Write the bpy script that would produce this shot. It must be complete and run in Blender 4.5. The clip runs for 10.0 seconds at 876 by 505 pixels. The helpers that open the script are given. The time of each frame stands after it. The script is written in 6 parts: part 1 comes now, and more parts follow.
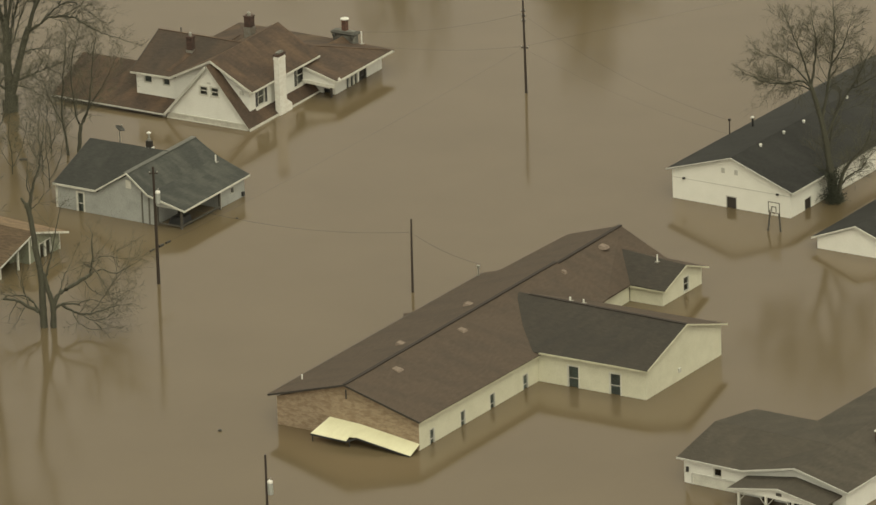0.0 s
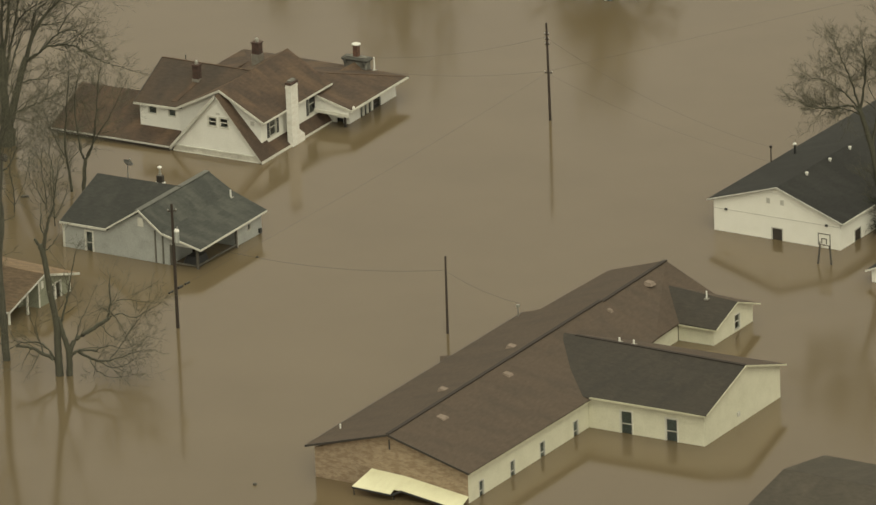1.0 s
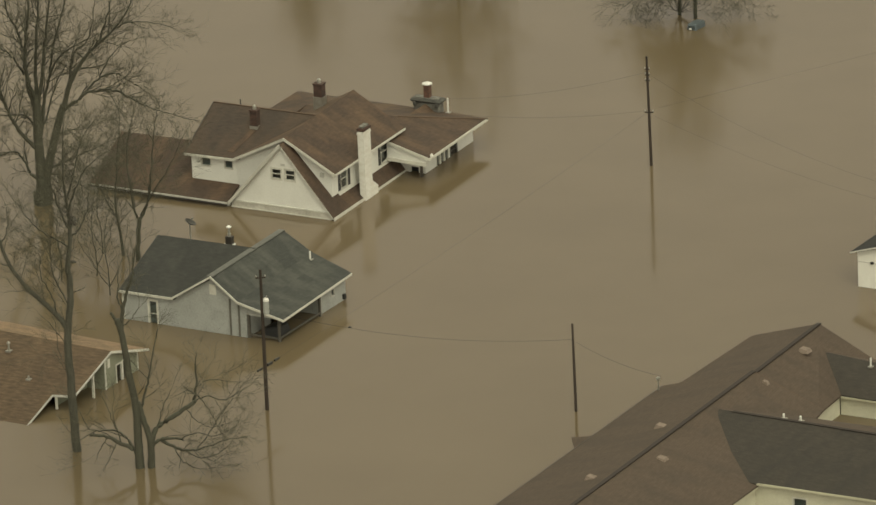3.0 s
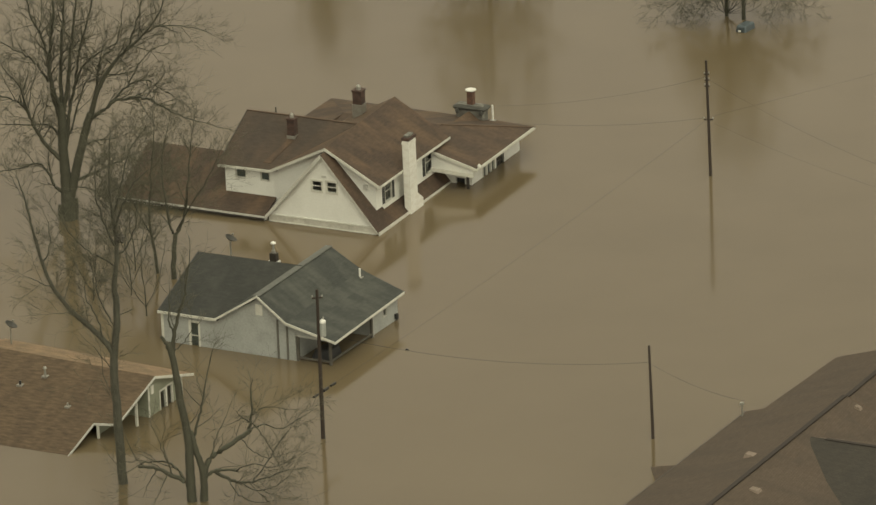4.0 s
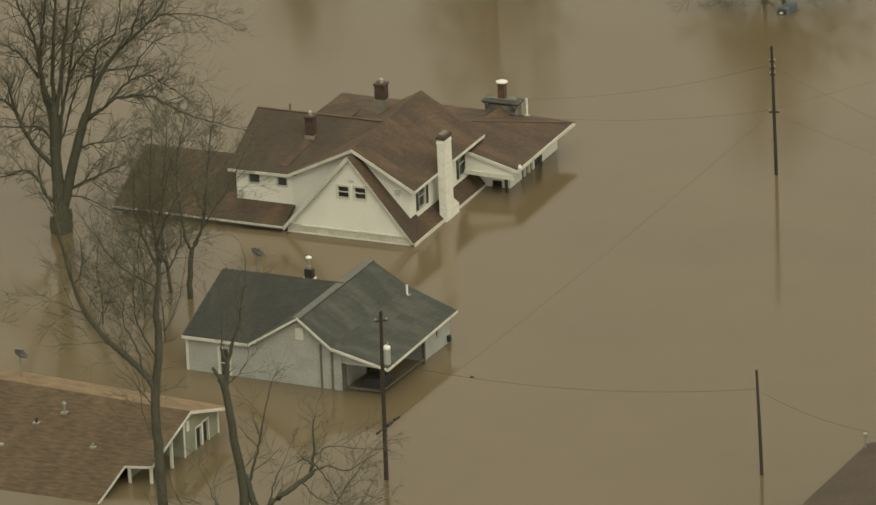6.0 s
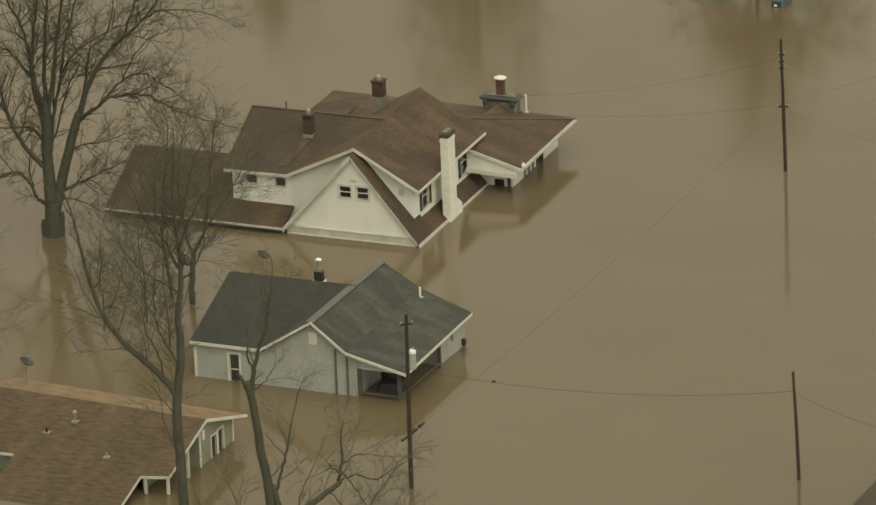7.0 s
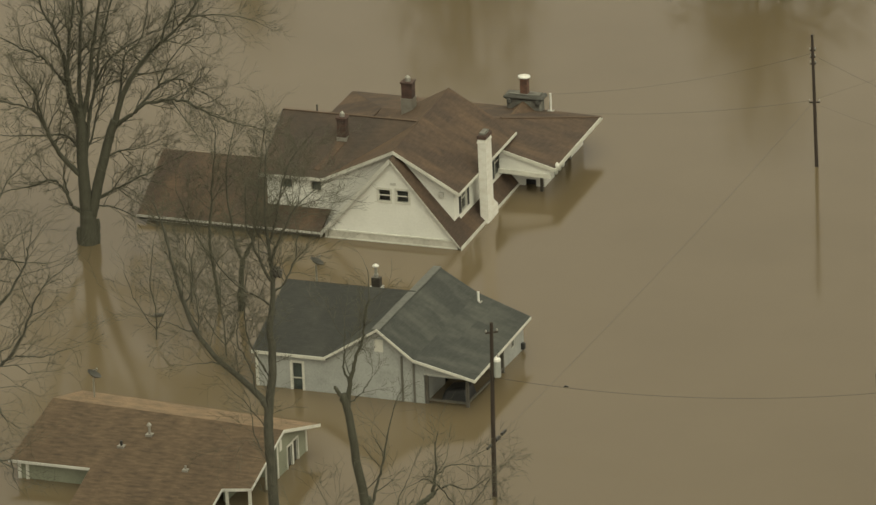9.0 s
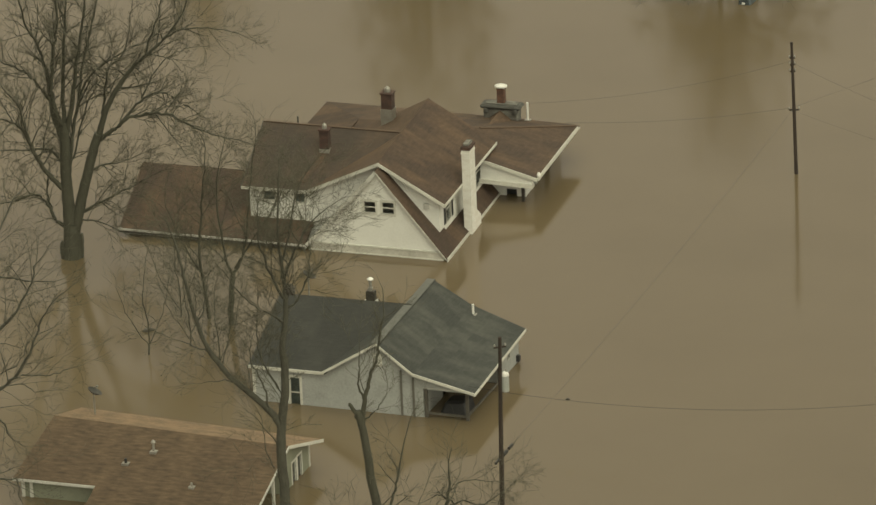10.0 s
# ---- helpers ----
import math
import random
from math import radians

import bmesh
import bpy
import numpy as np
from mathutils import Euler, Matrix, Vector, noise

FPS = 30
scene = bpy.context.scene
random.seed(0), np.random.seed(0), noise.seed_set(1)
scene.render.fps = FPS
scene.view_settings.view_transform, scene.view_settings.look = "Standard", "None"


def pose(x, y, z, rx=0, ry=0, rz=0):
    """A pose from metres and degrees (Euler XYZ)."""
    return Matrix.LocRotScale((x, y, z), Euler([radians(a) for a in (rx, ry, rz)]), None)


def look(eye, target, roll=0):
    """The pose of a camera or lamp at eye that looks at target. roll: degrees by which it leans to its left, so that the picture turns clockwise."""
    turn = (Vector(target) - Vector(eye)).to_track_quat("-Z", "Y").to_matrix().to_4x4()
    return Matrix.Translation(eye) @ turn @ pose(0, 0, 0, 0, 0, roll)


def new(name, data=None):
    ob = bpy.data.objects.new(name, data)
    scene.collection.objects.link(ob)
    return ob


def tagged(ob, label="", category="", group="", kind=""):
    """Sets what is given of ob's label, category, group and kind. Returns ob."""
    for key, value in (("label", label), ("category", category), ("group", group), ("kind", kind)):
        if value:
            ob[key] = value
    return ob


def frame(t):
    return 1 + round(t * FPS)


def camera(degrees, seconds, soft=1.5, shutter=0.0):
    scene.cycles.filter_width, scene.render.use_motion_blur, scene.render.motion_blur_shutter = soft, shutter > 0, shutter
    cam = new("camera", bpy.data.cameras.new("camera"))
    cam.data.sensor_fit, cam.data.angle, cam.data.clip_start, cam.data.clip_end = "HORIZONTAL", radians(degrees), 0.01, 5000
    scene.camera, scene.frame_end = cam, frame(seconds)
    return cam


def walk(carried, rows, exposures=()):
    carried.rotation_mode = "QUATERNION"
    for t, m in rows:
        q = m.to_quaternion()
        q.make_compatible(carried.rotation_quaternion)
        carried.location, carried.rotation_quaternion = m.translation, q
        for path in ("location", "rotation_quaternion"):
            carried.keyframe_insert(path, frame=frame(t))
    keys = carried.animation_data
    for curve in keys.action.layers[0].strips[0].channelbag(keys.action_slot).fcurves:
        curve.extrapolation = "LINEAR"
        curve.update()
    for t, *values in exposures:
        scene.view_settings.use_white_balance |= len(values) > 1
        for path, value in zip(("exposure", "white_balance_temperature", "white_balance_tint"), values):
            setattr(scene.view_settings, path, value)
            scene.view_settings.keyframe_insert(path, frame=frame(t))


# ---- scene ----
# camera and walk
cam = camera(7.0, 10.0, soft=1.5)
PATH = [
    (0, (279.908, -385.515, 168.715), (57.447, -76.720, 45.602), -1.892),
    (0.5, (266.608, -377.480, 165.203), (47.222, -66.372, 42.396), -2.000),
    (1, (253.609, -369.284, 161.938), (37.101, -56.120, 39.248), -2.188),
    (1.5, (239.708, -359.908, 157.588), (25.891, -44.708, 35.395), -2.258),
    (2, (226.542, -351.068, 154.051), (15.434, -34.019, 31.930), -2.332),
    (2.5, (214.390, -342.438, 150.316), (5.770, -23.615, 28.540), -2.430),
    (3, (201.525, -333.179, 146.445), (-4.290, -12.479, 24.824), -2.604),
    (3.2, (196.797, -330.474, 145.373), (-7.802, -9.028, 23.670), -2.498),
    (4.3, (170.442, -311.183, 137.180), (-27.493, 14.288, 15.153), -2.609),
    (4.5, (165.588, -307.331, 135.488), (-30.953, 18.960, 13.399), -2.673),
    (5, (154.892, -299.198, 131.894), (-38.175, 29.098, 9.638), -2.593),
    (5.5, (145.016, -292.004, 128.947), (-44.416, 38.259, 6.303), -2.631),
    (5.7, (141.312, -289.228, 127.932), (-46.731, 41.730, 5.021), -2.549),
    (6.8, (124.277, -280.862, 124.327), (-54.604, 54.741, 0.343), -2.461),
    (7, (121.646, -280.874, 123.630), (-55.308, 55.857, -0.062), -2.446),
    (7.5, (116.736, -282.300, 123.507), (-56.081, 56.525, -0.314), -2.404),
    (8, (111.840, -283.945, 124.199), (-56.586, 56.784, -0.446), -2.444),
    (8.5, (107.077, -285.672, 124.744), (-57.381, 56.759, -0.534), -2.451),
    (9, (102.243, -287.510, 126.415), (-58.123, 56.311, -0.353), -2.476),
    (9.5, (97.657, -289.309, 127.416), (-58.554, 56.175, -0.015), -2.584),
    (10, (92.401, -290.892, 128.420), (-57.542, 57.045, 0.136), -2.445),
]
EXPOSURE = [(0.0, 0.15, 8200.0, -2.0), (3.0, 0.12, 8200.0, -2.5), (10.0, 0.12, 8250.0, -4.0)]
walk(cam, [(t, look(eye, target, roll)) for t, eye, target, roll in PATH], EXPOSURE)

# overcast winter daylight
world = bpy.data.worlds.new("overcast_sky")
scene.world = world
world.use_nodes = True
wn, wl = world.node_tree.nodes, world.node_tree.links
sky = wn.new("ShaderNodeTexSky")
sky.sky_type, sky.sun_disc = "NISHITA", False
sky.sun_elevation, sky.sun_rotation = radians(50), radians(130)
sky.dust_density, sky.air_density, sky.ozone_density = 4.0, 1.0, 1.0
grey = wn.new("ShaderNodeHueSaturation")
grey.inputs["Saturation"].default_value = 0.04
wl.new(sky.outputs["Color"], grey.inputs["Color"])
wl.new(grey.outputs["Color"], wn["Background"].inputs["Color"])
wn["Background"].inputs["Strength"].default_value = 0.13
sun = new("sun", bpy.data.lights.new("sun", "SUN"))
sun.data.energy, sun.data.angle, sun.data.color = 0.9, radians(50), (1.0, 0.96, 0.9)
sun.matrix_world = look((-20, 40, 100), (0, 0, 0))

# ---- materials ----
def material(name, colour, rough=0.8, second=None, scale=1.5, fine=14.0, contrast=0.5, bump=0.0, metal=0.0, stretch=(1, 1, 1), mid=0.5, bump_scale=40.0):
    """Two scales of noise move the colour between two tints; fine relief by bump."""
    m = bpy.data.materials.new(name)
    m.use_nodes = True
    n, l = m.node_tree.nodes, m.node_tree.links
    b = n["Principled BSDF"]
    b.inputs["Roughness"].default_value, b.inputs["Metallic"].default_value = rough, metal
    at = n.new("ShaderNodeTexCoord")
    mp = n.new("ShaderNodeMapping")
    mp.inputs["Scale"].default_value = stretch
    l.new(at.outputs["Object"], mp.inputs["Vector"])
    big, small = n.new("ShaderNodeTexNoise"), n.new("ShaderNodeTexNoise")
    for t, sc in ((big, scale), (small, fine)):
        t.inputs["Scale"].default_value, t.inputs["Detail"].default_value = sc, 5.0
        l.new(mp.outputs["Vector"], t.inputs["Vector"])
    add = n.new("ShaderNodeMix")
    add.data_type = "FLOAT"
    add.inputs["Factor"].default_value = 0.45
    l.new(big.outputs["Fac"], add.inputs["A"])
    l.new(small.outputs["Fac"], add.inputs["B"])
    rng = n.new("ShaderNodeMapRange")
    rng.inputs["From Min"].default_value, rng.inputs["From Max"].default_value = mid - 0.5 * (1 - contrast) * 0.5 - 0.03, mid + 0.5 * (1 - contrast) * 0.5 + 0.03
    l.new(add.outputs["Result"], rng.inputs["Value"])
    mix = n.new("ShaderNodeMix")
    mix.data_type = "RGBA"
    second = second or tuple(c * 0.78 for c in colour)
    mix.inputs["A"].default_value, mix.inputs["B"].default_value = (*colour, 1), (*second, 1)
    l.new(rng.outputs["Result"], mix.inputs["Factor"])
    out = mix.outputs["Result"]
    l.new(out, b.inputs["Base Color"])
    if bump:
        bn, bp = n.new("ShaderNodeTexNoise"), n.new("ShaderNodeBump")
        bn.inputs["Scale"].default_value = bump_scale
        bp.inputs["Strength"].default_value, bp.inputs["Distance"].default_value = bump, 0.02
        l.new(mp.outputs["Vector"], bn.inputs["Vector"])
        l.new(bn.outputs["Fac"], bp.inputs["Height"])
        l.new(bp.outputs["Normal"], b.inputs["Normal"])
    return m


def shingles(name, colour, second, third, rough=0.78, course=0.15, tab=0.3, patch=0.35, strength=0.5):
    """Asphalt shingles: courses and tabs from a brick pattern laid on the slope, mottled, with weathered patches."""
    m = bpy.data.materials.new(name)
    m.use_nodes = True
    n, l = m.node_tree.nodes, m.node_tree.links
    b = n["Principled BSDF"]
    b.inputs["Roughness"].default_value = rough
    b.inputs["Specular IOR Level"].default_value = 0.3
    uv = n.new("ShaderNodeUVMap")
    br = n.new("ShaderNodeTexBrick")
    br.offset = 0.5
    for key, value in (("Scale", 1.0), ("Mortar Size", 0.012), ("Mortar Smooth", 0.3), ("Bias", 0.0), ("Brick Width", tab), ("Row Height", course)):
        br.inputs[key].default_value = value
    br.inputs["Color1"].default_value, br.inputs["Color2"].default_value = (*colour, 1), (*second, 1)
    br.inputs["Mortar"].default_value = (*[c * 0.78 for c in colour], 1)
    l.new(uv.outputs["UV"], br.inputs["Vector"])
    at = n.new("ShaderNodeTexCoord")
    big, mid_, small = (n.new("ShaderNodeTexNoise") for _ in range(3))
    mp = n.new("ShaderNodeMapping")
    mp.inputs["Scale"].default_value = (1, 3.0, 1)
    l.new(uv.outputs["UV"], mp.inputs["Vector"])
    run = n.new("ShaderNodeMapping")
    run.inputs["Scale"].default_value = (1.0, 0.4, 1)
    l.new(uv.outputs["UV"], run.inputs["Vector"])
    big.inputs["Scale"].default_value, big.inputs["Detail"].default_value, big.inputs["Roughness"].default_value = 0.5, 7, 0.62
    mid_.inputs["Scale"].default_value, mid_.inputs["Detail"].default_value = 1.6, 4
    small.inputs["Scale"].default_value = 30
    l.new(run.outputs["Vector"], big.inputs["Vector"])
    l.new(mp.outputs["Vector"], mid_.inputs["Vector"])
    l.new(at.outputs["Object"], small.inputs["Vector"])
    r1, r2 = n.new("ShaderNodeMapRange"), n.new("ShaderNodeMapRange")
    r1.inputs["From Min"].default_value, r1.inputs["From Max"].default_value, r1.inputs["To Max"].default_value = 0.45, 0.62, patch
    r2.inputs["From Min"].default_value, r2.inputs["From Max"].default_value, r2.inputs["To Min"].default_value, r2.inputs["To Max"].default_value = 0.3, 0.7, 1 - strength * 0.5, 1 + strength * 0.5
    l.new(big.outputs["Fac"], r1.inputs["Value"])
    l.new(mid_.outputs["Fac"], r2.inputs["Value"])
    mix, mul = n.new("ShaderNodeMix"), n.new("ShaderNodeMix")
    for q in (mix, mul):
        q.data_type = "RGBA"
    mul.blend_type = "MULTIPLY"
    mul.inputs["Factor"].default_value = 1.0
    mix.inputs["B"].default_value = (*third, 1)
    l.new(r1.outputs["Result"], mix.inputs["Factor"])
    l.new(br.outputs["Color"], mix.inputs["A"])
    l.new(mix.outputs["Result"], mul.inputs["A"])
    l.new(r2.outputs["Result"], mul.inputs["B"])
    l.new(mul.outputs["Result"], b.inputs["Base Color"])
    bp = n.new("ShaderNodeBump")
    bp.inputs["Strength"].default_value, bp.inputs["Distance"].default_value = 0.5, 0.012
    l.new(br.outputs["Fac"], bp.inputs["Height"])
    bp.invert = True
    l.new(bp.outputs["Normal"], b.inputs["Normal"])
    return m


def siding(name, colour, second, board=0.2, vertical=False, dirt=0.5):
    """Painted boards with a shadow gap, faded and grimy in places."""
    m = material(name, colour, 0.55, second, 0.9, 9.0, dirt, mid=0.56)
    n, l = m.node_tree.nodes, m.node_tree.links
    b = n["Principled BSDF"]
    wave, sep, at = n.new("ShaderNodeMath"), n.new("ShaderNodeSeparateXYZ"), n.new("ShaderNodeTexCoord")
    l.new(at.outputs["Object"], sep.inputs["Vector"])
    wave.operation = "PINGPONG"
    wave.inputs[1].default_value = board / 2
    total = n.new("ShaderNodeMath")
    total.operation = "ADD"
    if vertical:
        l.new(sep.outputs["X"], total.inputs[0])
        l.new(sep.outputs["Y"], total.inputs[1])
    else:
        l.new(sep.outputs["Z"], total.inputs[0])
        total.inputs[1].default_value = 0.0
    l.new(total.outputs[0], wave.inputs[0])
    step = n.new("ShaderNodeMapRange")
    step.inputs["From Max"].default_value = 0.02
    l.new(wave.outputs[0], step.inputs["Value"])
    bp = n.new("ShaderNodeBump")
    bp.inputs["Strength"].default_value, bp.inputs["Distance"].default_value = 0.3, 0.008
    l.new(step.outputs["Result"], bp.inputs["Height"])
    l.new(bp.outputs["Normal"], b.inputs["Normal"])
    return m


def masonry(name, c1, c2, mortar, width=0.22, height=0.075, stain=(0.3, 0.24, 0.16)):
    m = bpy.data.materials.new(name)
    m.use_nodes = True
    n, l = m.node_tree.nodes, m.node_tree.links
    b = n["Principled BSDF"]
    b.inputs["Roughness"].default_value = 0.9
    uv, br = n.new("ShaderNodeUVMap"), n.new("ShaderNodeTexBrick")
    for key, value in (("Scale", 1.0), ("Mortar Size", 0.008), ("Brick Width", width), ("Row Height", height)):
        br.inputs[key].default_value = value
    br.inputs["Color1"].default_value, br.inputs["Color2"].default_value, br.inputs["Mortar"].default_value = (*c1, 1), (*c2, 1), (*mortar, 1)
    l.new(uv.outputs["UV"], br.inputs["Vector"])
    no, mix, r = n.new("ShaderNodeTexNoise"), n.new("ShaderNodeMix"), n.new("ShaderNodeMapRange")
    mp = n.new("ShaderNodeMapping")
    mp.inputs["Scale"].default_value = (1, 2.4, 1)
    l.new(uv.outputs["UV"], mp.inputs["Vector"])
    l.new(mp.outputs["Vector"], no.inputs["Vector"])
    no.inputs["Scale"].default_value, no.inputs["Detail"].default_value = 1.5, 6
    r.inputs["From Min"].default_value, r.inputs["From Max"].default_value, r.inputs["To Max"].default_value = 0.44, 0.62, 0.75
    l.new(no.outputs["Fac"], r.inputs["Value"])
    mix.data_type = "RGBA"
    mix.inputs["B"].default_value = (*stain, 1)
    l.new(r.outputs["Result"], mix.inputs["Factor"])
    l.new(br.outputs["Color"], mix.inputs["A"])
    l.new(mix.outputs["Result"], b.inputs["Base Color"])
    bp = n.new("ShaderNodeBump")
    bp.inputs["Strength"].default_value, bp.inputs["Distance"].default_value = 0.6, 0.01
    bp.invert = True
    l.new(br.outputs["Fac"], bp.inputs["Height"])
    l.new(bp.outputs["Normal"], b.inputs["Normal"])
    return m


def muddy_water():
    m = bpy.data.materials.new("muddy_floodwater")
    m.use_nodes = True
    n, l = m.node_tree.nodes, m.node_tree.links
    n.remove(n["Principled BSDF"])
    b, tinted_gloss, fres, both = (n.new("ShaderNode" + k) for k in ("BsdfDiffuse", "BsdfGlossy", "Fresnel", "MixShader"))
    # gloss tinted pink, so the reflected sky takes its hue from this colour
    tinted_gloss.inputs["Color"].default_value, tinted_gloss.inputs["Roughness"].default_value = (1.0, 0.93, 0.97, 1), 0.1
    fres.inputs["IOR"].default_value = 1.45
    l.new(fres.outputs["Fac"], both.inputs["Fac"])
    l.new(b.outputs["BSDF"], both.inputs[1])
    l.new(tinted_gloss.outputs["BSDF"], both.inputs[2])
    l.new(both.outputs["Shader"], n["Material Output"].inputs["Surface"])
    at = n.new("ShaderNodeTexCoord")
    big, mid_, rip, rip2 = (n.new("ShaderNodeTexNoise") for _ in range(4))
    for t, sc, d in ((big, 0.012, 3), (mid_, 0.09, 4), (rip, 0.9, 3), (rip2, 5.0, 2)):
        t.inputs["Scale"].default_value, t.inputs["Detail"].default_value = sc, d
        l.new(at.outputs["Object"], t.inputs["Vector"])
    mix = n.new("ShaderNodeMix")
    mix.data_type = "RGBA"
    mix.inputs["A"].default_value, mix.inputs["B"].default_value = (0.135, 0.1035, 0.0615, 1), (0.154, 0.119, 0.0725, 1)
    add = n.new("ShaderNodeMix")
    add.data_type = "FLOAT"
    add.inputs["Factor"].default_value = 0.4
    l.new(big.outputs["Fac"], add.inputs["A"])
    l.new(mid_.outputs["Fac"], add.inputs["B"])
    r = n.new("ShaderNodeMapRange")
    r.inputs["From Min"].default_value, r.inputs["From Max"].default_value = 0.38, 0.62
    l.new(add.outputs["Result"], r.inputs["Value"])
    l.new(r.outputs["Result"], mix.inputs["Factor"])
    l.new(mix.outputs["Result"], b.inputs["Color"])
    b1, b2 = n.new("ShaderNodeBump"), n.new("ShaderNodeBump")
    b1.inputs["Strength"].default_value, b1.inputs["Distance"].default_value = 0.032, 0.03
    b2.inputs["Strength"].default_value, b2.inputs["Distance"].default_value = 0.012, 0.006
    l.new(rip.outputs["Fac"], b1.inputs["Height"])
    l.new(rip2.outputs["Fac"], b2.inputs["Height"])
    l.new(b1.outputs["Normal"], b2.inputs["Normal"])
    for q in (b, tinted_gloss, fres):
        l.new(b2.outputs["Normal"], q.inputs["Normal"])
    return m


def clear_glass():
    m = bpy.data.materials.new("window_glass")
    m.use_nodes = True
    b = m.node_tree.nodes["Principled BSDF"]
    b.inputs["Base Color"].default_value = (0.5, 0.55, 0.55, 1)
    b.inputs["Transmission Weight"].default_value, b.inputs["Roughness"].default_value, b.inputs["IOR"].default_value = 1.0, 0.03, 1.45
    return m


WATER = muddy_water()
GLASS = clear_glass()
CREAM = siding("cream_siding", (0.63, 0.615, 0.49), (0.53, 0.515, 0.4), 0.2)
WHITE = siding("white_siding", (0.75, 0.745, 0.69), (0.67, 0.665, 0.61), 0.2)
WHITE_TRIM = material("white_trim_paint", (0.66, 0.65, 0.58), 0.5, (0.5, 0.49, 0.43), 1.2, 12)
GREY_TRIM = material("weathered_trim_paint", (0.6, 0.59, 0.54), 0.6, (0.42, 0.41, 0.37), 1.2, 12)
GREY_SIDING = siding("grey_board_siding", (0.38, 0.39, 0.37), (0.26, 0.27, 0.25), 0.3, True, 0.45)
GREEN_SIDING = siding("sage_green_siding", (0.245, 0.255, 0.19), (0.18, 0.19, 0.14), 0.2)
METAL_WHITE = siding("white_metal_panels", (0.81, 0.8, 0.735), (0.73, 0.72, 0.65), 0.3, True, 0.2)
BUFF_BRICK = masonry("buff_brick", (0.36, 0.27, 0.18), (0.27, 0.19, 0.125), (0.36, 0.31, 0.23), stain=(0.22, 0.155, 0.1))
FLUE_BRICK = masonry("red_flue_brick", (0.17, 0.075, 0.048), (0.12, 0.056, 0.038), (0.16, 0.11, 0.085), stain=(0.08, 0.045, 0.034))
RED_BRICK = masonry("dark_red_brick", (0.1, 0.05, 0.038), (0.07, 0.039, 0.031), (0.1, 0.08, 0.066), stain=(0.04, 0.026, 0.022))
WHITE_BRICK = masonry("whitewashed_brick", (0.8, 0.79, 0.73), (0.76, 0.745, 0.685), (0.72, 0.7, 0.64), stain=(0.68, 0.65, 0.58))
FIELD_STONE = masonry("grey_field_stone", (0.24, 0.235, 0.205), (0.11, 0.106, 0.094), (0.2, 0.19, 0.17), 0.5, 0.3, (0.1, 0.09, 0.08))
BROWN_ROOF = shingles("brown_shingles", (0.088, 0.064, 0.048), (0.099, 0.073, 0.055), (0.068, 0.052, 0.041), patch=0.7, strength=0.22)
# darker copy of the brown shingles: shade on front-facing slopes is in the colour
SHADED_BROWN_ROOF = shingles("shade_darkened_shingles", (0.047, 0.041, 0.034), (0.055, 0.047, 0.039), (0.036, 0.033, 0.029), patch=0.8, strength=0.25)
# blue-grey shingles made darker, holding the shade of the bungalow's side gable
SHADED_SLATE = shingles("shaded_grey_shingles", (0.036, 0.037, 0.034), (0.042, 0.043, 0.039), (0.055, 0.055, 0.049), patch=0.7, strength=0.25)
# lighter, more orange than the other russet slopes
ORANGE_RUSSET = shingles("orange_russet_shingles", (0.1, 0.067, 0.046), (0.112, 0.074, 0.05), (0.155, 0.1, 0.062), patch=0.6, strength=0.3)
# russet darkened for one front-facing slope, its shade put into the colour
SHADED_RUSSET = shingles("shaded_russet_shingles", (0.06, 0.047, 0.038), (0.068, 0.052, 0.042), (0.1, 0.068, 0.048), patch=0.6, strength=0.3)
CREAM_TRIM = material("cream_trim_paint", (0.56, 0.54, 0.41), 0.55, (0.46, 0.44, 0.33), 1.5, 12)
CHARCOAL_ROOF = shingles("charcoal_shingles", (0.024, 0.024, 0.023), (0.03, 0.03, 0.029), (0.042, 0.042, 0.039), patch=0.5, strength=0.22)
SLATE_ROOF = shingles("blue_grey_shingles", (0.048, 0.051, 0.047), (0.055, 0.058, 0.053), (0.09, 0.092, 0.08), patch=0.8, strength=0.22)
RUSSET_ROOF = shingles("russet_shingles", (0.067, 0.047, 0.036), (0.078, 0.054, 0.041), (0.128, 0.083, 0.054), patch=0.85, strength=0.3)
ORANGE_ROOF = shingles("orange_brown_shingles", (0.112, 0.077, 0.049), (0.083, 0.058, 0.038), (0.136, 0.093, 0.058), patch=0.6, strength=0.6, tab=0.5)
TAUPE_ROOF = shingles("taupe_shingles", (0.062, 0.054, 0.043), (0.071, 0.061, 0.049), (0.094, 0.079, 0.062), patch=0.6, strength=0.25)
TIN = material("sheet_metal", (0.45, 0.44, 0.4), 0.45, (0.3, 0.28, 0.24), 2, 20, metal=0.6)
BRIGHT_TIN = material("bright_galvanised_cap", (0.8, 0.79, 0.74), 0.4, (0.65, 0.63, 0.58), 3, 20)
CREAM_TIN = material("cream_awning_metal", (0.8, 0.78, 0.56), 0.45, (0.72, 0.69, 0.48), 1.2, 9, stretch=(2, 0.7, 1))
